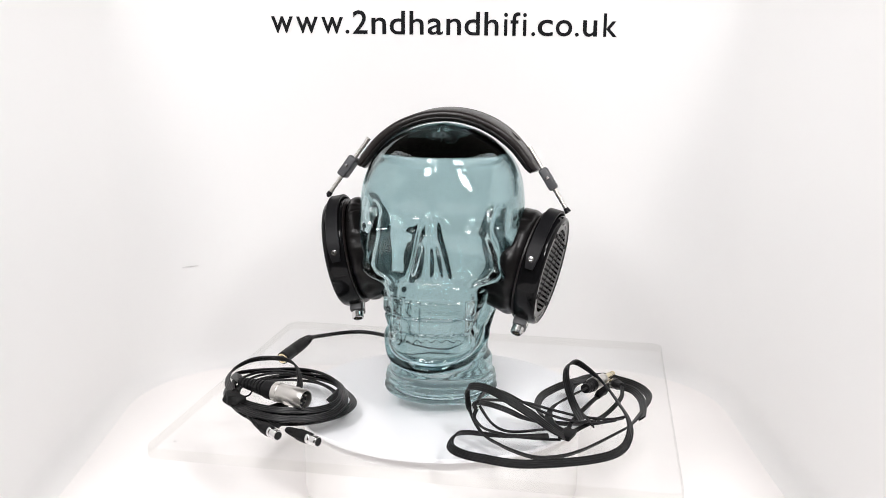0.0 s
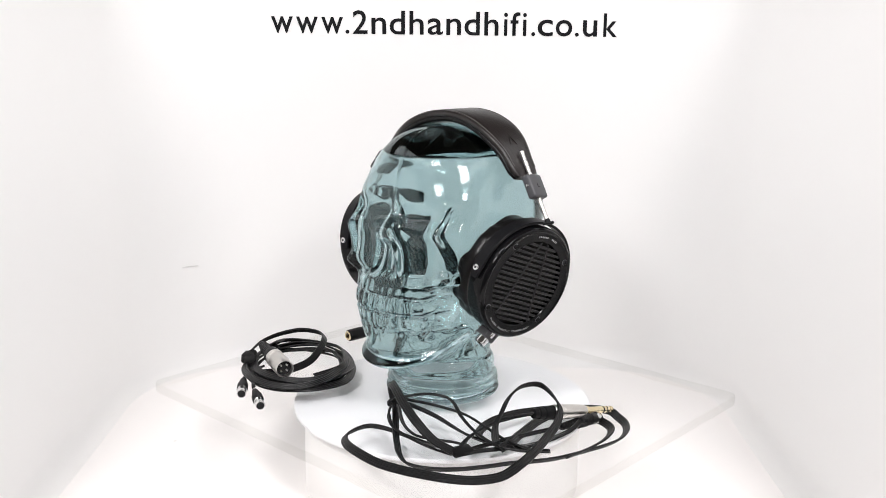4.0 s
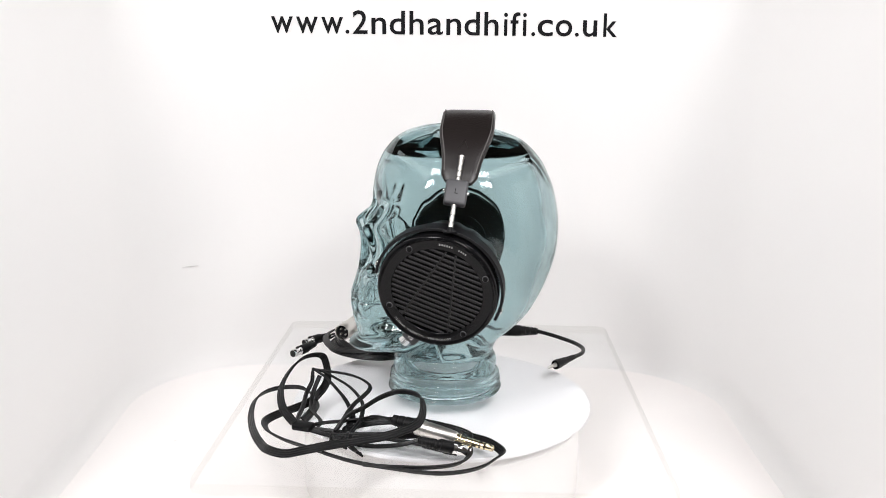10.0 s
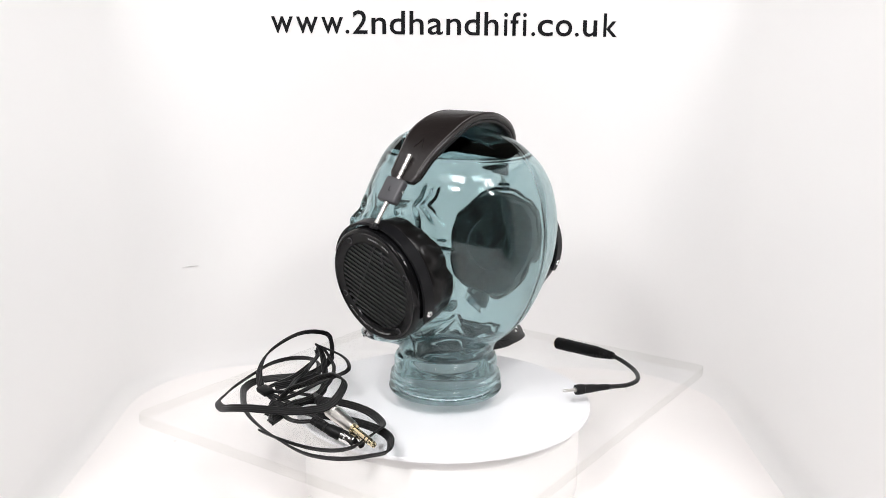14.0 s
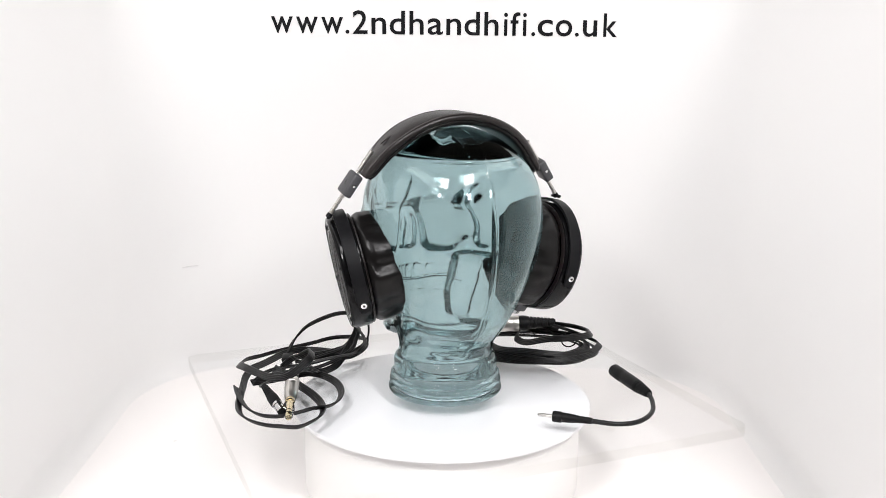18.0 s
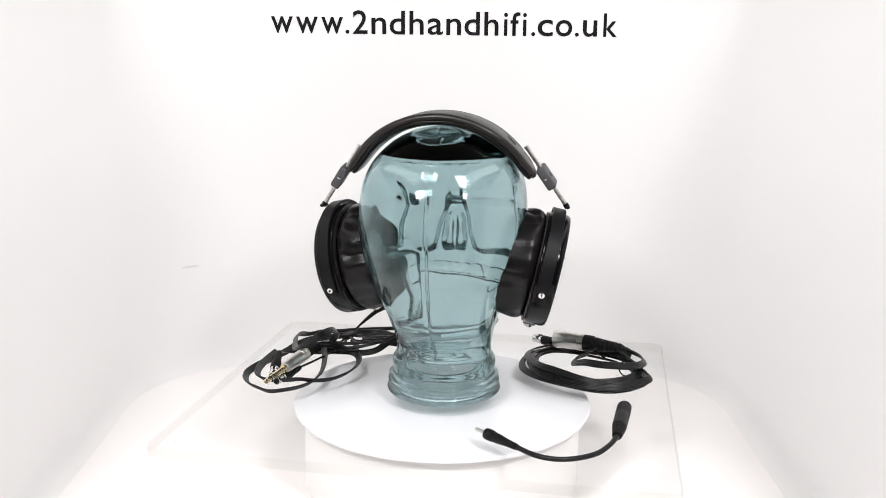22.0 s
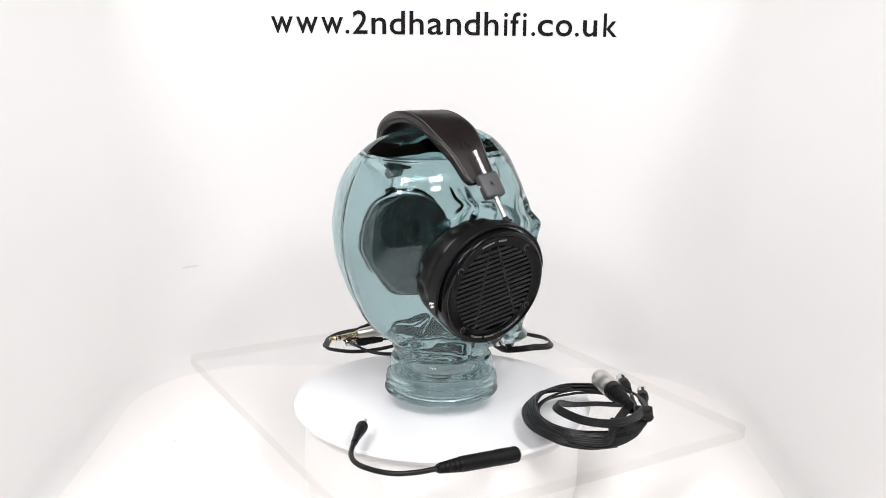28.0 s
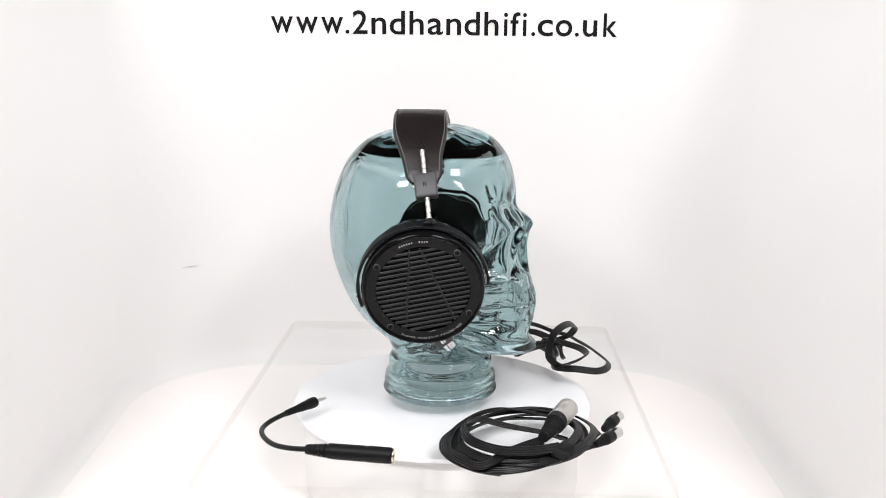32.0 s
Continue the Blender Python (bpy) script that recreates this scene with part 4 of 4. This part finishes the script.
ribbon("lead", tangle, [(0.1540, -0.0390, 0.0062), (0.1360, -0.0720, 0.0062), (0.1190, -0.1080, 0.0062), (0.1125, -0.1380, 0.0090)], PAIR, 30, 10)
ribbon("lead", tangle, [(0.1770, -0.0450, 0.0202), (0.1730, -0.0640, 0.0150), (0.1530, -0.0900, 0.0075), (0.1260, -0.1180, 0.0062), (0.1140, -0.1400, 0.0090)], PAIR, 30, 10)
part("splitter", box(0.0115, 0.0190, 0.0058, 0.0018, pose(0.1115, -0.1420, 0.0105, 0, 6, -28)), M_BOOT, tangle, "black moulded cable splitter")
JTIP, JREAR = Vector((0.1801, 0.0199, 0.0106)), Vector((0.1383, -0.0632, 0.0240))
jm = along(JREAR, JTIP)
L0 = (JTIP - JREAR).length
jack = part("jack_plug", lathe([(0, 0.022), (0.0066, 0.022), (0.0071, 0.0226), (0.0071, 0.026), (0.0067, 0.0264), (0.0067, 0.0276), (0.0071, 0.0280), (0.0071, 0.031), (0.0067, 0.0314), (0.0067, 0.0326), (0.0070, 0.0330), (0.0066, 0.044), (0.0056, L0 - 0.036), (0.0048, L0 - 0.034), (0, L0 - 0.034)], 40), M_NICKEL, tangle, "satin nickel tapered jack plug barrel", m=jm)
part("contact", lathe([(0, L0 - 0.0345), (0.0044, L0 - 0.0345), (0.0044, L0 - 0.0310), (0.00318, L0 - 0.0305), (0.00318, L0 - 0.0135), (0, L0 - 0.0135)], 28), M_GOLD, jack, "gold sleeve")
part("insulator", lathe([(0, L0 - 0.0135), (0.0031, L0 - 0.0135), (0.0031, L0 - 0.0120), (0, L0 - 0.0120)], 24), M_DARK, jack)
part("contact", lathe([(0, L0 - 0.0120), (0.00318, L0 - 0.0120), (0.00318, L0 - 0.0090), (0, L0 - 0.0090)], 24), M_GOLD, jack)
part("insulator", lathe([(0, L0 - 0.0090), (0.0031, L0 - 0.0090), (0.0031, L0 - 0.0078), (0, L0 - 0.0078)], 24), M_DARK, jack)
part("tip", lathe([(0, L0 - 0.0078), (0.0031, L0 - 0.0078), (0.0029, L0 - 0.0062), (0.0022, L0 - 0.0045), (0.0029, L0 - 0.0030), (0.0026, L0 - 0.0012), (0.0009, L0), (0, L0)], 24), M_GOLD, jack)
part("boot", lathe([(0, 0.0), (0.0046, 0.0), (0.0050, 0.004), (0.0045, 0.0045), (0.0045, 0.0055), (0.0054, 0.006), (0.0057, 0.010), (0.0051, 0.0105), (0.0051, 0.0115), (0.0061, 0.012), (0.0066, 0.0222), (0, 0.0222)], 28), M_BOOT, jack, "black rubber boot")
mini_plug(tangle, (0.1762, -0.0035, 0.0088), (0.1770, -0.0459, 0.0205), 0.030)
mini_plug(tangle, (0.1720, 0.0020, 0.0056), (0.1540, -0.0390, 0.0062), 0.030)

# short adapter lead
adapter = empty("adapter_cable", "short black adapter lead with gold-rimmed socket and small jack", "cable")
SA, SB = Vector((-0.1768, 0.0660, 0.0072)), Vector((-0.1568, 0.1390, 0.0080))
LS = (SB - SA).length
sock = part("socket", lathe([(0.0036, 0.020), (0.0036, 0.0002), (0.0058, 0.0), (0.0069, 0.0014), (0.0071, 0.020), (0.0066, 0.0225), (0.0069, 0.026), (0.0067, LS - 0.022), (0, LS - 0.022)], 40), M_BOOT, adapter, "black moulded jack socket", m=along(SA, SB))
part("socket_rim", lathe([(0.0034, 0.004), (0.0034, -0.0006), (0.0037, -0.0010), (0.0052, -0.0010), (0.0056, -0.0004), (0.0056, 0.0006)], 40), M_GOLD, sock, "gold-plated rim")
part("socket_bore", lathe([(0, 0.006), (0.0035, 0.006), (0.0035, 0.019), (0, 0.019)], 20), M_DARK, sock)
part("strain_relief", lathe([(r, z) for r, z in ribbed_boot(0.022, 0.0066, 0.0044, 5)], 32), M_BOOT, sock, m=Matrix.Translation((0, 0, LS - 0.0222)))
PT, PR = Vector((-0.0310, 0.1200, 0.0058)), Vector((-0.0660, 0.1580, 0.0050))
part("lead", sweep(smooth_path([SB, (-0.1490, 0.1520, 0.0060), (-0.1360, 0.1660, 0.0040), (-0.1190, 0.1755, 0.0036), (-0.1000, 0.1790, 0.0036), (-0.0820, 0.1725, 0.0038), PR], 10), round_section(0.0023, 14)), M_RUBBER, adapter, "round black lead", angle=80)
LP = (PT - PR).length
plug = part("plug_body", lathe([(0, 0.0), (0.0030, 0.0), (0.0034, 0.012), (0.0044, 0.020), (0.0046, 0.028), (0.0052, 0.0285), (0.0054, LP - 0.0175), (0.0050, LP - 0.0145), (0, LP - 0.0145)], 30), M_BOOT, adapter, "small black plug body", m=along(PR, PT))
part("contact", lathe([(0, LP - 0.0146), (0.0026, LP - 0.0146), (0.0026, LP - 0.0138), (0.00176, LP - 0.0136), (0.00176, LP - 0.0085), (0.0016, LP - 0.0083), (0.0016, LP - 0.0079), (0.00176, LP - 0.0077), (0.00176, LP - 0.0052), (0.0016, LP - 0.0050), (0.0016, LP - 0.0046), (0.00176, LP - 0.0044), (0.0013, LP - 0.0026), (0.0017, LP - 0.0016), (0.0006, LP), (0, LP)], 24), M_NICKEL, plug, "small metal jack contact")


# ---- what turns ----
def motions():
    times = [2.0 * k for k in range(17)]
    for thing, yaw, x, y, z in ((turntable, 0, 0, 0, 0), (plate, PLATE_YAW, 0, 0, 0), (glass_skull, HEAD_YAW, HEAD_X, HEAD_Y, 0.0004), (headphones, PHONES_YAW, 0, 0, 0),
                                (coil_cable, 0, 0, 0, 0), (tangle, 0, 0, 0, 0), (adapter, 0, 0, 0, 0)):
        rows = []
        for t in times:
            a = TURN * t
            p = Matrix.Rotation(radians(a), 4, "Z") @ Vector((x, y, z))
            rows.append((t, pose(p.x, p.y, p.z, 0, 0, yaw + a)))
        walk(thing, rows)


motions()
